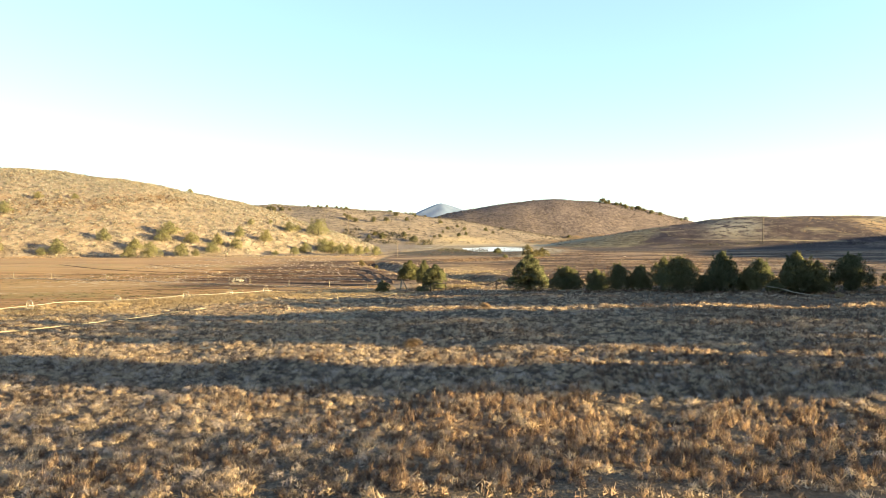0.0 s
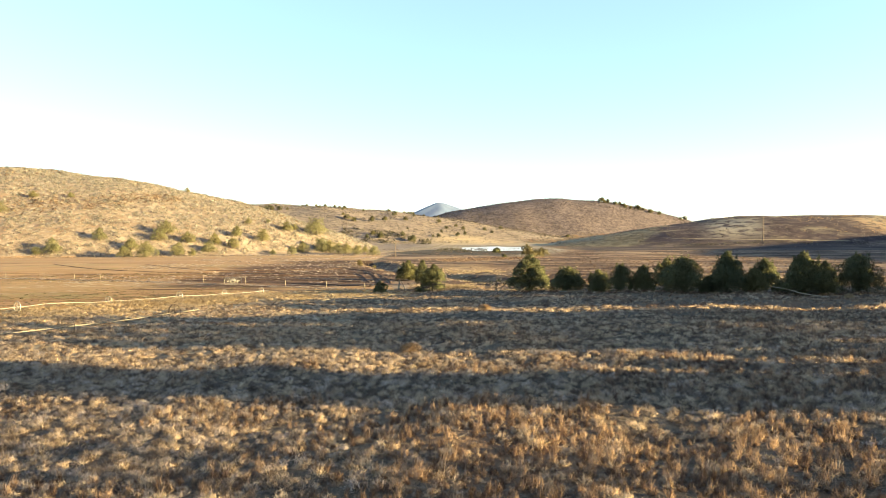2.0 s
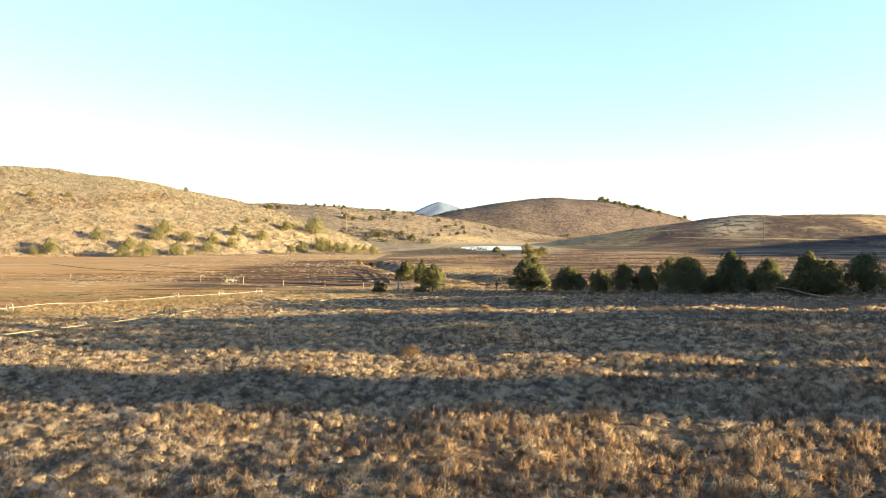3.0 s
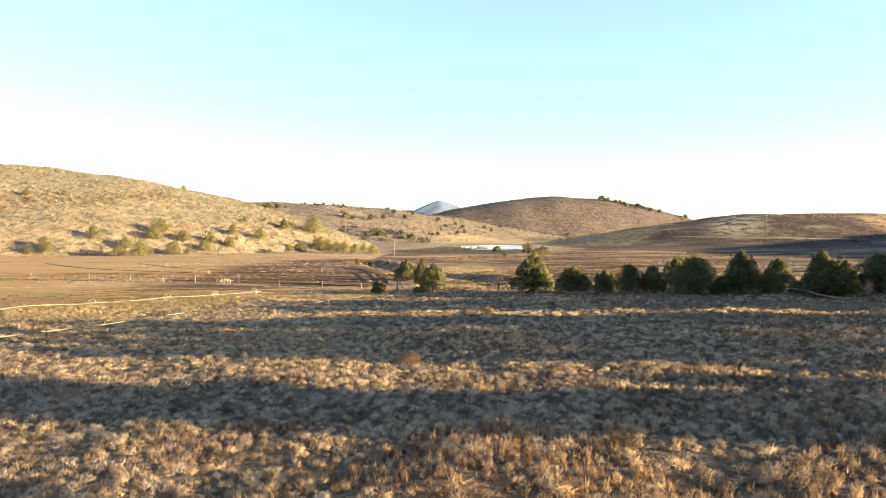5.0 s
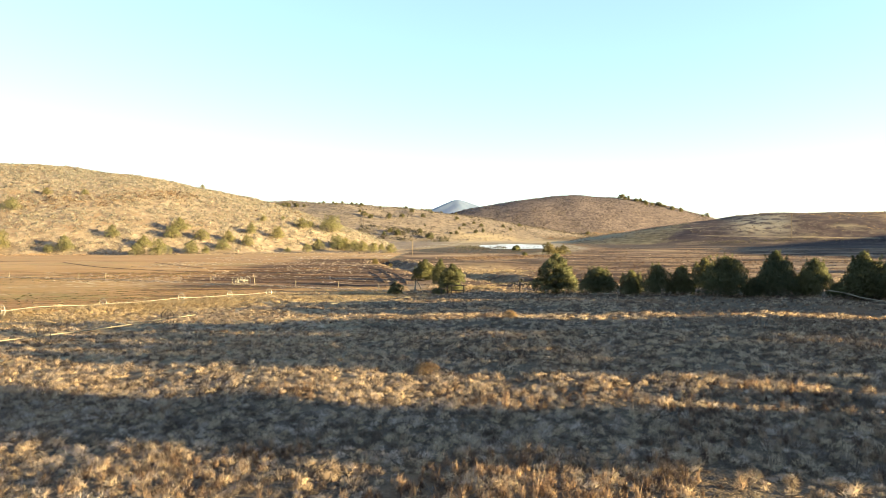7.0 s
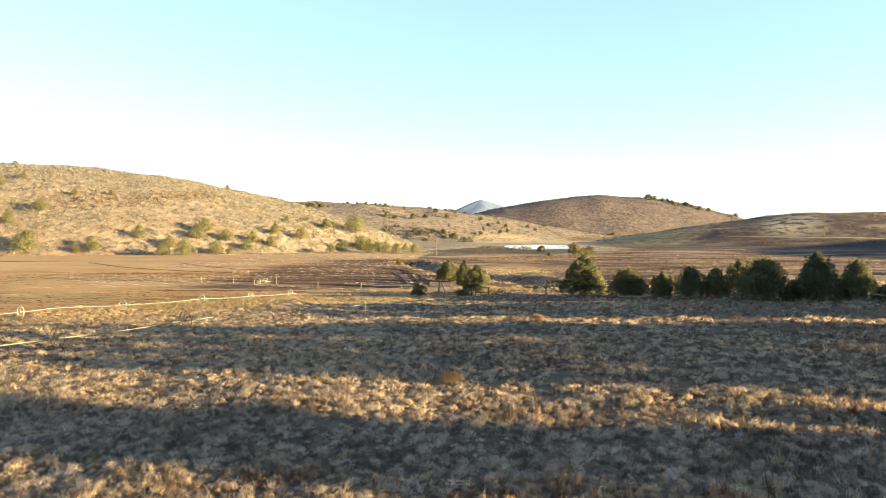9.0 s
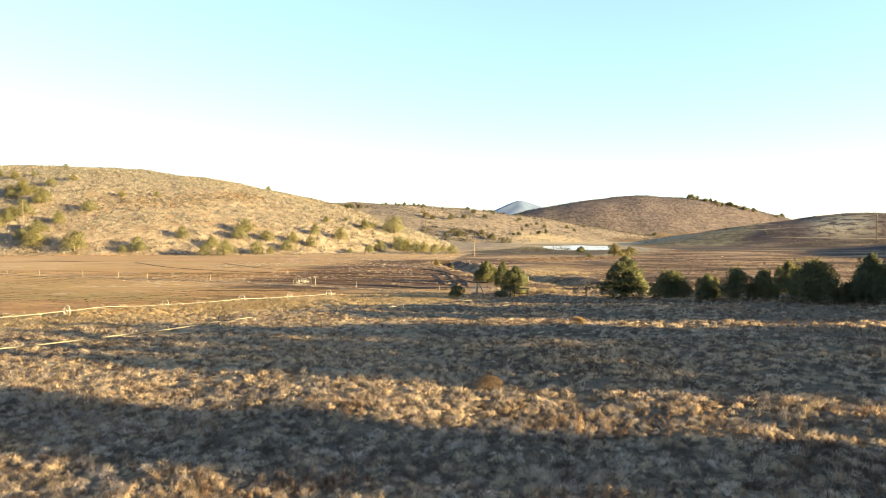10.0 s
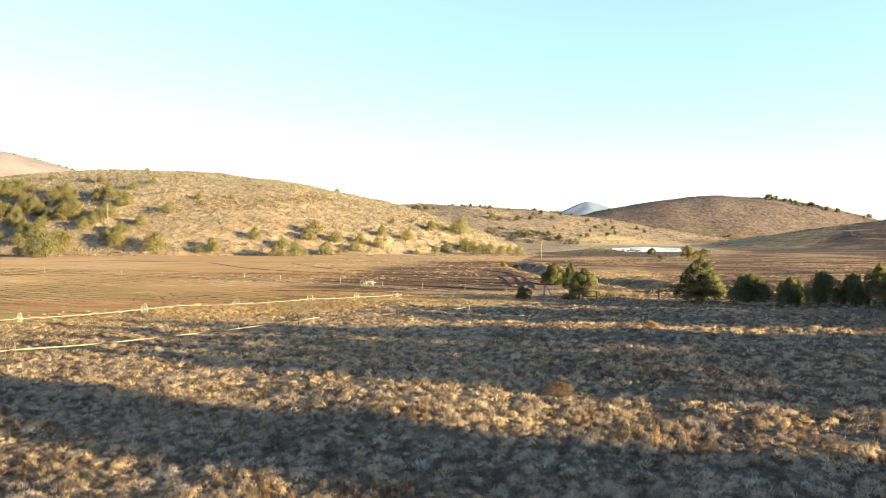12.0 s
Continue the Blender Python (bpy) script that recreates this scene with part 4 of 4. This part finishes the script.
part("engine_box", beam(bmesh.new(), (-45.4, 135.35, zh(-45, 135.5) + 0.95), (-44.6, 135.5, zh(-45, 135.5) + 0.95), 0.4, 0.35), M_STEEL, mover)


def loose_pipe(a, b, r, lift=0.0):
    bm = bmesh.new()
    pts = [(a[0] + (b[0] - a[0]) * t, a[1] + (b[1] - a[1]) * t) for t in (0, 0.25, 0.5, 0.75, 1)]
    tube(bm, [(x, y, zh(x, y) + r + 0.12 + lift * (1 - 0.25 * k)) for k, (x, y) in enumerate(pts)], [r] * 5, 8)
    p = thing("pipe", "pale metal pipe lying on the grass before the junipers", "pipe", group="loose pipes")
    part("tube", bm, M_POST, p)


loose_pipe((13.6, 100.6), (17.4, 100.0), 0.07)
loose_pipe((39.6, 91.5), (42.4, 83.4), 0.06, 0.6)


# ---- fences and poles ----
def rough_post(bm, x, y, high, r, lean=(0, 0)):
    z = zh(x, y)
    tube(bm, [(x, y, z - 0.3), (x + lean[0] * 0.5, y + lean[1] * 0.5, z + high * 0.5), (x + lean[0], y + lean[1], z + high)], [r * 1.08, r, r * 0.9], 7)
    return bm


fence = thing("fence", "line of thin pale wooden posts across the ploughed field", "fence")
r = random.Random(5)
for x, y in [(-138, 156), (-126, 154), (-120.6, 152.0), (-111.2, 150.5), (-100, 149.5), (-90.8, 148.4), (-84, 148), (-77.9, 147.3), (-67.5, 143.7), (-60, 142), (-53.2, 141.0), (-42.8, 135.8), (-34.1, 132.4), (-25.1, 126.9), (-17.5, 123.0)]:
    part("post", rough_post(bmesh.new(), x, y, r.uniform(1.1, 1.4), 0.05, (r.uniform(-0.06, 0.06), r.uniform(-0.06, 0.06))), M_POST, fence)

brace = thing("fence_brace", "dark wooden corner brace with rails in front of a juniper", "fence")
for x, y, h in ((-6.5, 112.2, 0.9), (-5.6, 112.6, 1.35), (-5.0, 112.2, 1.4), (-3.2, 113.0, 1.2)):
    part("post", rough_post(bmesh.new(), x, y, h, 0.09), M_DARKPOST, brace)
for a, b in (((-5.0, 112.1, 1.25), (-2.9, 112.95, 1.15)), ((-6.6, 112.1, 0.85), (-5.5, 112.5, 0.8)), ((-5.0, 112.1, 0.5), (-3.2, 112.95, 0.45))):
    part("rail", beam(bmesh.new(), (a[0], a[1], zh(a[0], a[1]) + a[2]), (b[0], b[1], zh(b[0], b[1]) + b[2]), 0.12, 0.12), M_DARKPOST, brace)

for x, y, h, m, label in ((5.1, 111.6, 1.5, M_DARKPOST, "single dark wooden fence post by the junipers"), (-3.8, 147.9, 1.1, M_POST, "short pale fence post at the gully's bank"), (-1.7, 147.6, 1.1, M_POST, "short pale fence post at the gully's bank"), (-2.8, 148.4, 0.8, M_POST, "short pale fence post at the gully's bank")):
    p = thing("fence_post", label, "post", group="single fence posts")
    part("post", rough_post(bmesh.new(), x, y, h, 0.10), m, p)
brace2 = thing("leaning_brace", "two grey posts leaning together in the grass", "fence")
part("post", rough_post(bmesh.new(), -11.2, 119.2, 1.9, 0.13, (0.25, 0.1)), M_POST, brace2)
part("strut", rough_post(bmesh.new(), -10.0, 119.6, 1.5, 0.08, (-0.75, -0.1)), M_POST, brace2)


def utility_pole(x, y, high, arms, turn, r0=0.16):
    p = thing("utility_pole", "weathered brown utility pole with a wooden crossarm", "pole", group="utility poles")
    z = zh(x, y)
    part("pole", tube(bmesh.new(), [(x, y, z - 0.5), (x, y, z + high * 0.5), (x, y, z + high)], [r0, r0 * 0.88, r0 * 0.7], 8), M_POLE, p)
    c, s = math.cos(turn), math.sin(turn)
    for k in range(arms):
        a = z + high - 0.4 - 1.1 * k
        arm = part("crossarm", beam(bmesh.new(), (x - 1.2 * c, y - 1.2 * s, a), (x + 1.2 * c, y + 1.2 * s, a), 0.13, 0.16), M_POLE, p)
        for o in (-1.05, -0.45, 0.45, 1.05):
            part("insulator", tube(bmesh.new(), [(x + o * c, y + o * s, a + 0.07), (x + o * c, y + o * s, a + 0.16), (x + o * c, y + o * s, a + 0.26)], [0.03, 0.07, 0.05], 6), M_GLASS, arm)


utility_pole(-210.9, 266.1, 9.0, 0, 0.3)
utility_pole(-90.6, 535.2, 13.5, 1, 0.2, 0.24)
utility_pole(-25.2, 256.4, 6.3, 1, 0.1, 0.10)
utility_pole(173.0, 405.6, 14.0, 1, 0.4, 0.27)


# ---- grass and brush ----
def tufts(name, x, y, wide, high, blades, blade_w, seed, material, label, category, lean=1.0, core=0):
    """Rounded cushions of grass: fine blades that spread from the root over a dome, on a coat of short flat shards."""
    rng, n = np.random.default_rng(seed), len(x)
    root = np.stack([x, y, lie(x, y) - 0.03], -1)[:, None]
    size = np.stack([0.46 * wide * (0.55 + 0.45 * lean), 0.46 * wide * (0.55 + 0.45 * lean), 0.95 * high], -1)[:, None]

    def dome(k, low):
        w, up = rng.random((n, k)) * 6.283, low + (1 - low) * rng.random((n, k))
        flat = np.sqrt(1 - up * up)
        return np.stack([flat * np.cos(w), flat * np.sin(w), up], -1)

    d = dome(blades, 0.12)
    reach = 0.75 + 0.6 * rng.random((n, blades, 1)) ** 2.0
    foot = root + d * size * (0.15 + 0.40 * rng.random((n, blades, 1)))
    tip = root + d * size * reach + rng.normal(size=d.shape) * 0.07 * wide[:, None, None]
    side = np.cross(tip - foot, rng.normal(size=d.shape))
    side *= (blade_w * (0.8 + 1.0 * rng.random((n, blades, 1)))) / (np.linalg.norm(side, axis=2, keepdims=True) + 1e-9)
    v, nor = [np.stack([foot - side, foot + side, tip], 2)], [d]
    if core:
        d = dome(core, 0.05)
        p = root + d * size * (0.55 + 0.27 * rng.random((n, core, 1)))
        a = np.array([0, 0, 0.7]) + rng.normal(size=d.shape) * 0.6
        a -= d * (a * d).sum(-1, keepdims=True) * 0.7
        a /= np.linalg.norm(a, axis=2, keepdims=True) + 1e-9
        b = np.cross(a, d)
        s = (0.165 if core > 30 else 0.20) * wide[:, None, None] * (0.6 + 0.8 * rng.random((n, core, 1)))
        half = 0.10 if core > 30 else 0.15
        v.append(np.stack([p - a * s * 0.5 - b * s * half, p - a * s * 0.5 + b * s * half, p + a * s * 0.7 + d * s * 0.2], 2))
        nor.append(d)
    v = np.concatenate(v, 1)
    nor = np.concatenate(nor, 1)
    nor = nor + np.array([0, 0, 0.25]) + 0.22 * rng.normal(size=nor.shape)
    m = blades + core
    me = mesh_np(name, v.reshape(-1, 3), np.arange(n * m * 3).reshape(-1, 3), np.repeat(nor.reshape(-1, 3), 3, 0), np.repeat(rng.random(n), m * 3))
    return tagged(part(name, me, material), label, category, kind="stuff")


def bushes(name, x, y, wide, high, shards, seed, material, label, category="brush"):
    """Low rounded shrubs, each a cloud of small leaf shards over a dome."""
    rng, n = np.random.default_rng(seed), len(x)
    z = lie(x, y) - 0.05
    d = rng.normal(size=(n, shards, 3))
    d /= np.linalg.norm(d, axis=2, keepdims=True)
    d[..., 2] = np.abs(d[..., 2])
    size = np.stack([wide * 0.45, wide * 0.45, high * 0.85], -1)[:, None]
    p = np.stack([x, y, z], -1)[:, None] + d * size * (0.55 + 0.45 * rng.random((n, shards, 1)))
    a = rng.normal(size=(n, shards, 3))
    a = a - d * (a * d).sum(-1, keepdims=True) * 0.7
    a /= np.linalg.norm(a, axis=2, keepdims=True)
    b = np.cross(a, d + 0.3 * rng.normal(size=a.shape))
    s = (0.23 * wide)[:, None, None] * (0.6 + 0.8 * rng.random((n, shards, 1)))
    v = np.stack([p - a * s * 0.6, p + b * s * 0.5, p + a * s * 0.7 + np.array([0, 0, 0.12]) * s], 2).reshape(-1, 3)
    f = np.arange(n * shards * 3).reshape(-1, 3)
    nor = d + 0.3 * rng.normal(size=d.shape)
    me = mesh_np(name, v, f, np.repeat(nor.reshape(-1, 3), 3, 0), np.repeat(rng.random(n), shards * 3))
    return tagged(part(name, me, material), label, category, kind="stuff")


def scatter(rng, x0, x1, y0, y1, n):
    return x0 + (x1 - x0) * rng.random(n), y0 + (y1 - y0) * rng.random(n)


def field_spots(rng, n, y0, y1, seed, patch, share, bias=0.0):
    """Spots over the field, thinned where a patch noise is low."""
    y = y0 + (y1 - y0) * rng.random(n) ** 0.9
    west, east = np.maximum(0.70 * y + 4, y - 9), 0.66 * y + 6
    x = -west + (west + east) * rng.random(n)
    rusty = smooth(-10, 3, x + 0.25 * (y - 20)) * smooth(34, 27, y + 0.2 * x)  # the stand of rusty grass in the east
    rusty = np.maximum(rusty, smooth(8, 26, x) * smooth(46, 58, y))
    rusty = np.maximum(rusty, 0.5 * smooth(-3, 9, x) * smooth(60, 50, y) * smooth(29, 34, y))
    keep = (waves(x, y, patch, seed) + bias * rusty + rng.normal(size=n) * 0.35 > share) & (soil_zone(x, y) < 0.25) & (off_line(x, y, GULLY) > 6)
    return x[keep], y[keep]


rng_g = np.random.default_rng(3)


def lay(name, n, y0, y1, seed, patch, share, wide, high, blades, bw, material, label, lean=1.0, bias=0.0, core=0):
    x, y = field_spots(rng_g, n, y0, y1, seed, patch, share, bias)
    w = wide[0] + (wide[1] - wide[0]) * rng_g.random(len(x)) ** 1.5
    h = w / wide[1] * (high[0] + (high[1] - high[0]) * rng_g.random(len(x)))
    tufts(name, x, y, w, h, blades, bw, seed, material, label, "grass", lean, core)


STRAW, RUST, PALE = "dry straw-coloured bunch grass of the field", "rust-orange dry grass of the field", "pale bleached bunch grass of the field"
lay("dry_grass", 11000, 18.5, 44, 21, 3.2, -0.8, (0.30, 0.80), (0.28, 0.48), 40, 0.0065, M_STRAW, STRAW, 1.0, bias=-0.9, core=46)
lay("dry_grass", 12500, 42, 66, 22, 4.6, -0.9, (0.40, 1.0), (0.30, 0.48), 26, 0.010, M_STRAW, STRAW, 0.9, bias=-0.8, core=18)
lay("dry_grass", 11500, 64, 96, 23, 12, -0.7, (0.50, 1.2), (0.26, 0.44), 12, 0.022, M_STRAW, STRAW, 0.9, bias=-1.1, core=14)
lay("dry_grass", 13000, 94, 132, 24, 16, -0.8, (0.5, 1.1), (0.24, 0.38), 5, 0.04, M_STRAW, STRAW, 0.6, core=5)
lay("rust_grass", 11500, 18.5, 44, 31, 11, 0.75, (0.28, 0.70), (0.34, 0.72), 52, 0.006, M_RUST, RUST, 0.35, bias=1.5, core=31)
lay("rust_grass", 12000, 42, 70, 32, 17, 0.55, (0.3, 0.7), (0.30, 0.58), 12, 0.014, M_RUST, RUST, 0.45, bias=0.9, core=5)
lay("rust_grass", 12000, 62, 118, 33, 20, 0.0, (0.4, 0.9), (0.30, 0.52), 7, 0.026, M_RUST, RUST, 0.4, bias=0.9, core=5)
lay("pale_grass", 6800, 18.5, 46, 41, 3.6, -0.5, (0.34, 0.82), (0.28, 0.46), 40, 0.0065, M_PALE, PALE, 1.1, bias=-1.3, core=46)
lay("pale_grass", 7200, 44, 80, 42, 9, 0.15, (0.45, 1.0), (0.26, 0.44), 16, 0.015, M_PALE, PALE, 1.0, bias=-1.5, core=8)
lay("pale_grass", 7000, 78, 120, 43, 12, 0.2, (0.4, 0.9), (0.28, 0.42), 5, 0.035, M_PALE, PALE, 0.7, bias=-1.5, core=5)
lay("low_weeds", 7500, 18.5, 60, 51, 4, -0.6, (0.4, 0.9), (0.10, 0.22), 12, 0.011, M_GREY, "low grey-brown weeds between the grass", 1.3)


def cover(name, n, box, seed, patch, share, wide, high, blades, bw, material, label, lean=1.1, bare=False, rows=0.0, core=0):
    """Grass over a plain box of the plan; bare: only on the ploughed soil."""
    rng = np.random.default_rng(seed)
    x, y = scatter(rng, *box, n)
    if rows:
        # drawn together into the sown rows, which run a little south of east
        across = 0.302 * x + 0.953 * y
        shift = rows * (np.round(across / rows) - across / rows) * 0.8
        x, y = x + 0.302 * shift, y + 0.953 * shift
    soil = soil_zone(x, y)
    keep = (waves(x, y, patch, seed) + rng.normal(size=n) * 0.35 > share) & ((soil > 0.9) if bare else (soil < 0.2)) & (off_line(x, y, GULLY) > 2.5)
    x, y = x[keep], y[keep]
    w = wide[0] + (wide[1] - wide[0]) * rng.random(len(x)) ** 1.5
    tufts(name, x, y, w, w / wide[1] * (high[0] + (high[1] - high[0]) * rng.random(len(x))), blades, bw, seed, material, label, "grass", lean, core)


cover("dry_grass", 7500, (-30, 30, -16, 19), 81, 7, -0.8, (0.36, 0.9), (0.28, 0.48), 16, 0.009, M_STRAW, STRAW, core=16)
cover("rust_grass", 4000, (-30, 30, -16, 19), 82, 13, -0.1, (0.34, 0.8), (0.32, 0.62), 16, 0.009, M_RUST, RUST, 0.5, core=12)
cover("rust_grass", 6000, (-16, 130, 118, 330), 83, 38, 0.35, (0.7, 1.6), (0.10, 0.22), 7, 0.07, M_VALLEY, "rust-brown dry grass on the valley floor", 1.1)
cover("dry_grass", 1500, (-16, 130, 118, 340), 84, 30, 0.6, (0.6, 1.4), (0.12, 0.24), 7, 0.06, M_STRAW, "straw-coloured grass on the valley floor")
cover("brown_brush", 5000, (-16, 150, 122, 360), 85, 34, 0.25, (0.7, 1.6), (0.2, 0.4), 7, 0.07, M_BROWNSAGE, "dark brush on the valley floor")
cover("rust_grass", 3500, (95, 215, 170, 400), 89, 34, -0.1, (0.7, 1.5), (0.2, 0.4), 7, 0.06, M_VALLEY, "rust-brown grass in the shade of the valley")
cover("stubble", 9000, (-90, -14, 140, 262), 86, 30, 0.15, (0.5, 1.3), (0.10, 0.28), 7, 0.06, M_PALE, "pale stubble left on the ploughed soil", 1.4, True)
cover("weeds", 26000, (-190, -40, 66, 165), 87, 45, 0.0, (0.4, 0.9), (0.10, 0.22), 6, 0.04, M_WEED, "low green-brown weeds in rows on the ploughed soil", 1.3, True, 2.6)

cover("rust_grass", 1500, (-60, 60, 285, 405), 88, 26, -0.1, (0.7, 1.5), (0.2, 0.4), 8, 0.07, M_VALLEY, "brown dry grass on the flat before the pond")


def single_tuft(x, y, wide, high, material, label):
    """One rounded clump of fine twigs."""
    rng = np.random.default_rng(int(x * 7 + y) % 97)
    lobes = [(0.22 * wide * math.cos(k), 0.22 * wide * math.sin(k), high * 0.38, wide * 0.34) for k in range(0, 7)] + [(0, 0, high * 0.55, wide * 0.34)]
    v, f, nor, tone = leaf_cloud(rng, lobes, 3200, 0.085, 0.8, slim=0.12)
    v[:, 2] = np.maximum(v[:, 2], 0.0)
    t = thing("dry_bush", label, "bush", Matrix.Translation((x, y, zh(x, y))), group="dry bushes")
    part("clump", mesh_np("clump", v, f, nor, tone), material, t)


single_tuft(2.1, 74.6, 1.35, 0.85, M_ORANGE, "round orange bush in the open grass")
single_tuft(-3.6, 47.6, 1.4, 0.5, M_ORANGE, "straw-orange low bush in the sunlit grass")
single_tuft(42.9, 80.1, 0.95, 0.75, M_GOLD, "pale straw clump at the field's edge")
single_tuft(8.4, 118.0, 2.0, 1.4, M_STRAW, "straw-coloured bush beside the fence post")


def brush(name, n, box, rise_of, low, seed, wide, high, shards, material, label, patch=30, share=-0.5, line=None, belt=6.0):
    rng = np.random.default_rng(seed)
    x, y = scatter(rng, *box, n)
    up = sum(hill(x, y, HILLS[k]) for k in rise_of)
    keep = (up > low) & (waves(x, y, patch, seed) + rng.normal(size=n) * 0.5 > share)
    if line:
        keep &= off_line(x, y, line) + 0.5 * belt * rng.normal(size=n) < belt
    x, y = x[keep], y[keep]
    w = wide[0] + (wide[1] - wide[0]) * rng.random(len(x)) ** 1.6
    bushes(name, x, y, w, w * (high[0] + (high[1] - high[0]) * rng.random(len(x))), shards, seed, material, label)


brush("sagebrush", 40000, (-420, -20, 228, 398), ("left",), 0.3, 61, (0.9, 2.4), (0.5, 0.75), 13, M_SAGE, "grey-green sagebrush scattered over the sunlit hill", share=-1.1)
brush("dark_brush", 7000, (-420, -20, 228, 420), ("left",), 0.3, 93, (0.6, 1.4), (0.4, 0.6), 8, M_DARKBRUSH, "dark low brush between the sagebrush", share=-1.1)
brush("red_brush", 11000, (-420, -60, 260, 420), ("left",), 6, 62, (0.8, 2.4), (0.5, 0.7), 9, M_REDBRUSH, "reddish-brown brush in patches on the hill", 55, 0.35)
brush("red_brush", 2600, (-196, -138, 284, 338), ("left",), 6, 66, (0.8, 2.4), (0.5, 0.8), 11, M_REDBRUSH, "belt of reddish-brown brush across the hill", 40, -1.5, line=[(-192, 287), (-161, 304), (-143, 334)])
brush("sagebrush", 21000, (-330, 130, 500, 760), ("middle",), 0.3, 63, (1.2, 3.0), (0.55, 0.75), 9, M_TANSAGE, "tan and grey brush on the far slope")
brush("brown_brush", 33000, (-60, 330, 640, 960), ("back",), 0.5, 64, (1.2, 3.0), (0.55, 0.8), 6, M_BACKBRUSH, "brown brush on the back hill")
brush("sagebrush", 7000, (-60, 330, 640, 960), ("back",), 0.5, 94, (1.2, 2.8), (0.5, 0.7), 7, M_TANSAGE, "grey-tan brush between the brown on the back hill", 45, 0.1)
# the orange of this brush stands in for low sun on the crest
brush("orange_brush", 1100, (205, 330, 418, 480), ("right",), 5.0, 95, (0.9, 2.2), (0.4, 0.7), 9, M_ORANGE, "sunlit orange brush on the crest of the shaded hill", 26, 0.3)
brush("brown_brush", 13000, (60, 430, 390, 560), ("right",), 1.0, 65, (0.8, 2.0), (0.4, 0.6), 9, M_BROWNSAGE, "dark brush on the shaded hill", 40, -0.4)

brush("brown_brush", 2600, (112, 260, 392, 420), ("right",), -1, 67, (1.0, 2.0), (0.3, 0.5), 9, M_DARKBRUSH, "belt of dark brush along the foot of the hill", 40, -3, line=[(115, 407), (160, 403), (250, 400)], belt=2.0)
brush("dark_brush", 420, (-14, 12, 325, 385), ("right",), -1, 68, (1.0, 2.4), (0.4, 0.7), 9, M_DARKBRUSH, "dark brush on the shore of the frozen pond", 24, -0.2)
brush("dark_brush", 900, (-95, -25, 515, 548), ("middle",), -1, 69, (1.6, 4.0), (0.5, 0.8), 16, M_DARKBRUSH, "dark green brush at the foot of the far slope", 30, 0.0)


def verge(n, line, half, seed, wide, high, material, label, blades=14, bw=0.026, core=3):
    """Grass along a line on the plan."""
    rng = np.random.default_rng(seed)
    seg = rng.integers(0, len(line) - 1, n)
    t = rng.random(n)
    a, b = np.array(line)[seg], np.array(line)[seg + 1]
    p = a + (b - a) * t[:, None] + rng.normal(size=(n, 2)) * half
    w = wide * (0.5 + 0.7 * rng.random(n))
    tufts("grass", p[:, 0], p[:, 1], w, high * (0.5 + 0.7 * rng.random(n)), blades, bw, seed, material, label, "grass", 0.9, core)


verge(9000, [(-66, 54), (-50, 79), (-40, 97), (-31, 110), (-14, 113)], 5.0, 75, 0.9, 0.34, M_GOLD, "tall pale grass beside the wheel line", 12, 0.016, 18)
verge(2600, [(-150, 157), (-120, 152), (-90, 148), (-67, 143), (-43, 135.5), (-25, 126.5), (-15, 122)], 0.45, 71, 0.8, 0.22, M_PALE, "pale grass strip under the fence")
verge(1500, GULLY, 4.5, 72, 1.1, 0.35, M_STRAW, "straw-coloured grass along the gully")
verge(2500, [(-260, 233), (-140, 262), (-34, 284)], 4.0, 73, 1.0, 0.6, M_STRAW, "straw-coloured grass at the foot of the hill")
verge(2200, [(14, 125), (40, 160), (60, 210), (90, 260)], 18.0, 74, 1.3, 0.4, M_VALLEY, "rust-orange dry grass behind the junipers")
verge(500, [(-4, 124), (1, 122)], 1.3, 76, 0.9, 0.6, M_GOLD, "golden grass on the bank of the gully")
verge(350, [(-4, 168), (7, 174)], 5.0, 77, 1.1, 0.3, M_GOLD, "patch of golden grass on the valley floor")
verge(1300, [(-9, 244), (30, 256)], 4.0, 78, 1.2, 0.28, M_RUST, "belt of rust-gold grass across the valley floor")
verge(1300, [(-48, 91), (-40, 95), (-33, 98)], 2.2, 79, 0.9, 0.55, M_GOLD, "tall golden grass on the hummock by the wheel line", 12, 0.018, 16)
brush("dark_brush", 420, (-4, 13, 124, 142), ("right",), -1, 91, (0.6, 1.5), (0.5, 0.8), 16, M_DARKBRUSH, "dark shrubs on the eroded bank of the gully", 20, -2, line=[(0.5, 138), (4, 131), (9, 127)], belt=1.8)
brush("red_brush", 2600, (12, 60, 84, 106), ("right",), -1, 92, (0.5, 1.2), (0.5, 0.8), 16, M_REDBRUSH, "reddish dead brush under the junipers", 20, -2, line=[(13, 102), (24, 97), (34, 93), (46, 88.5), (57, 87.5)], belt=0.8)
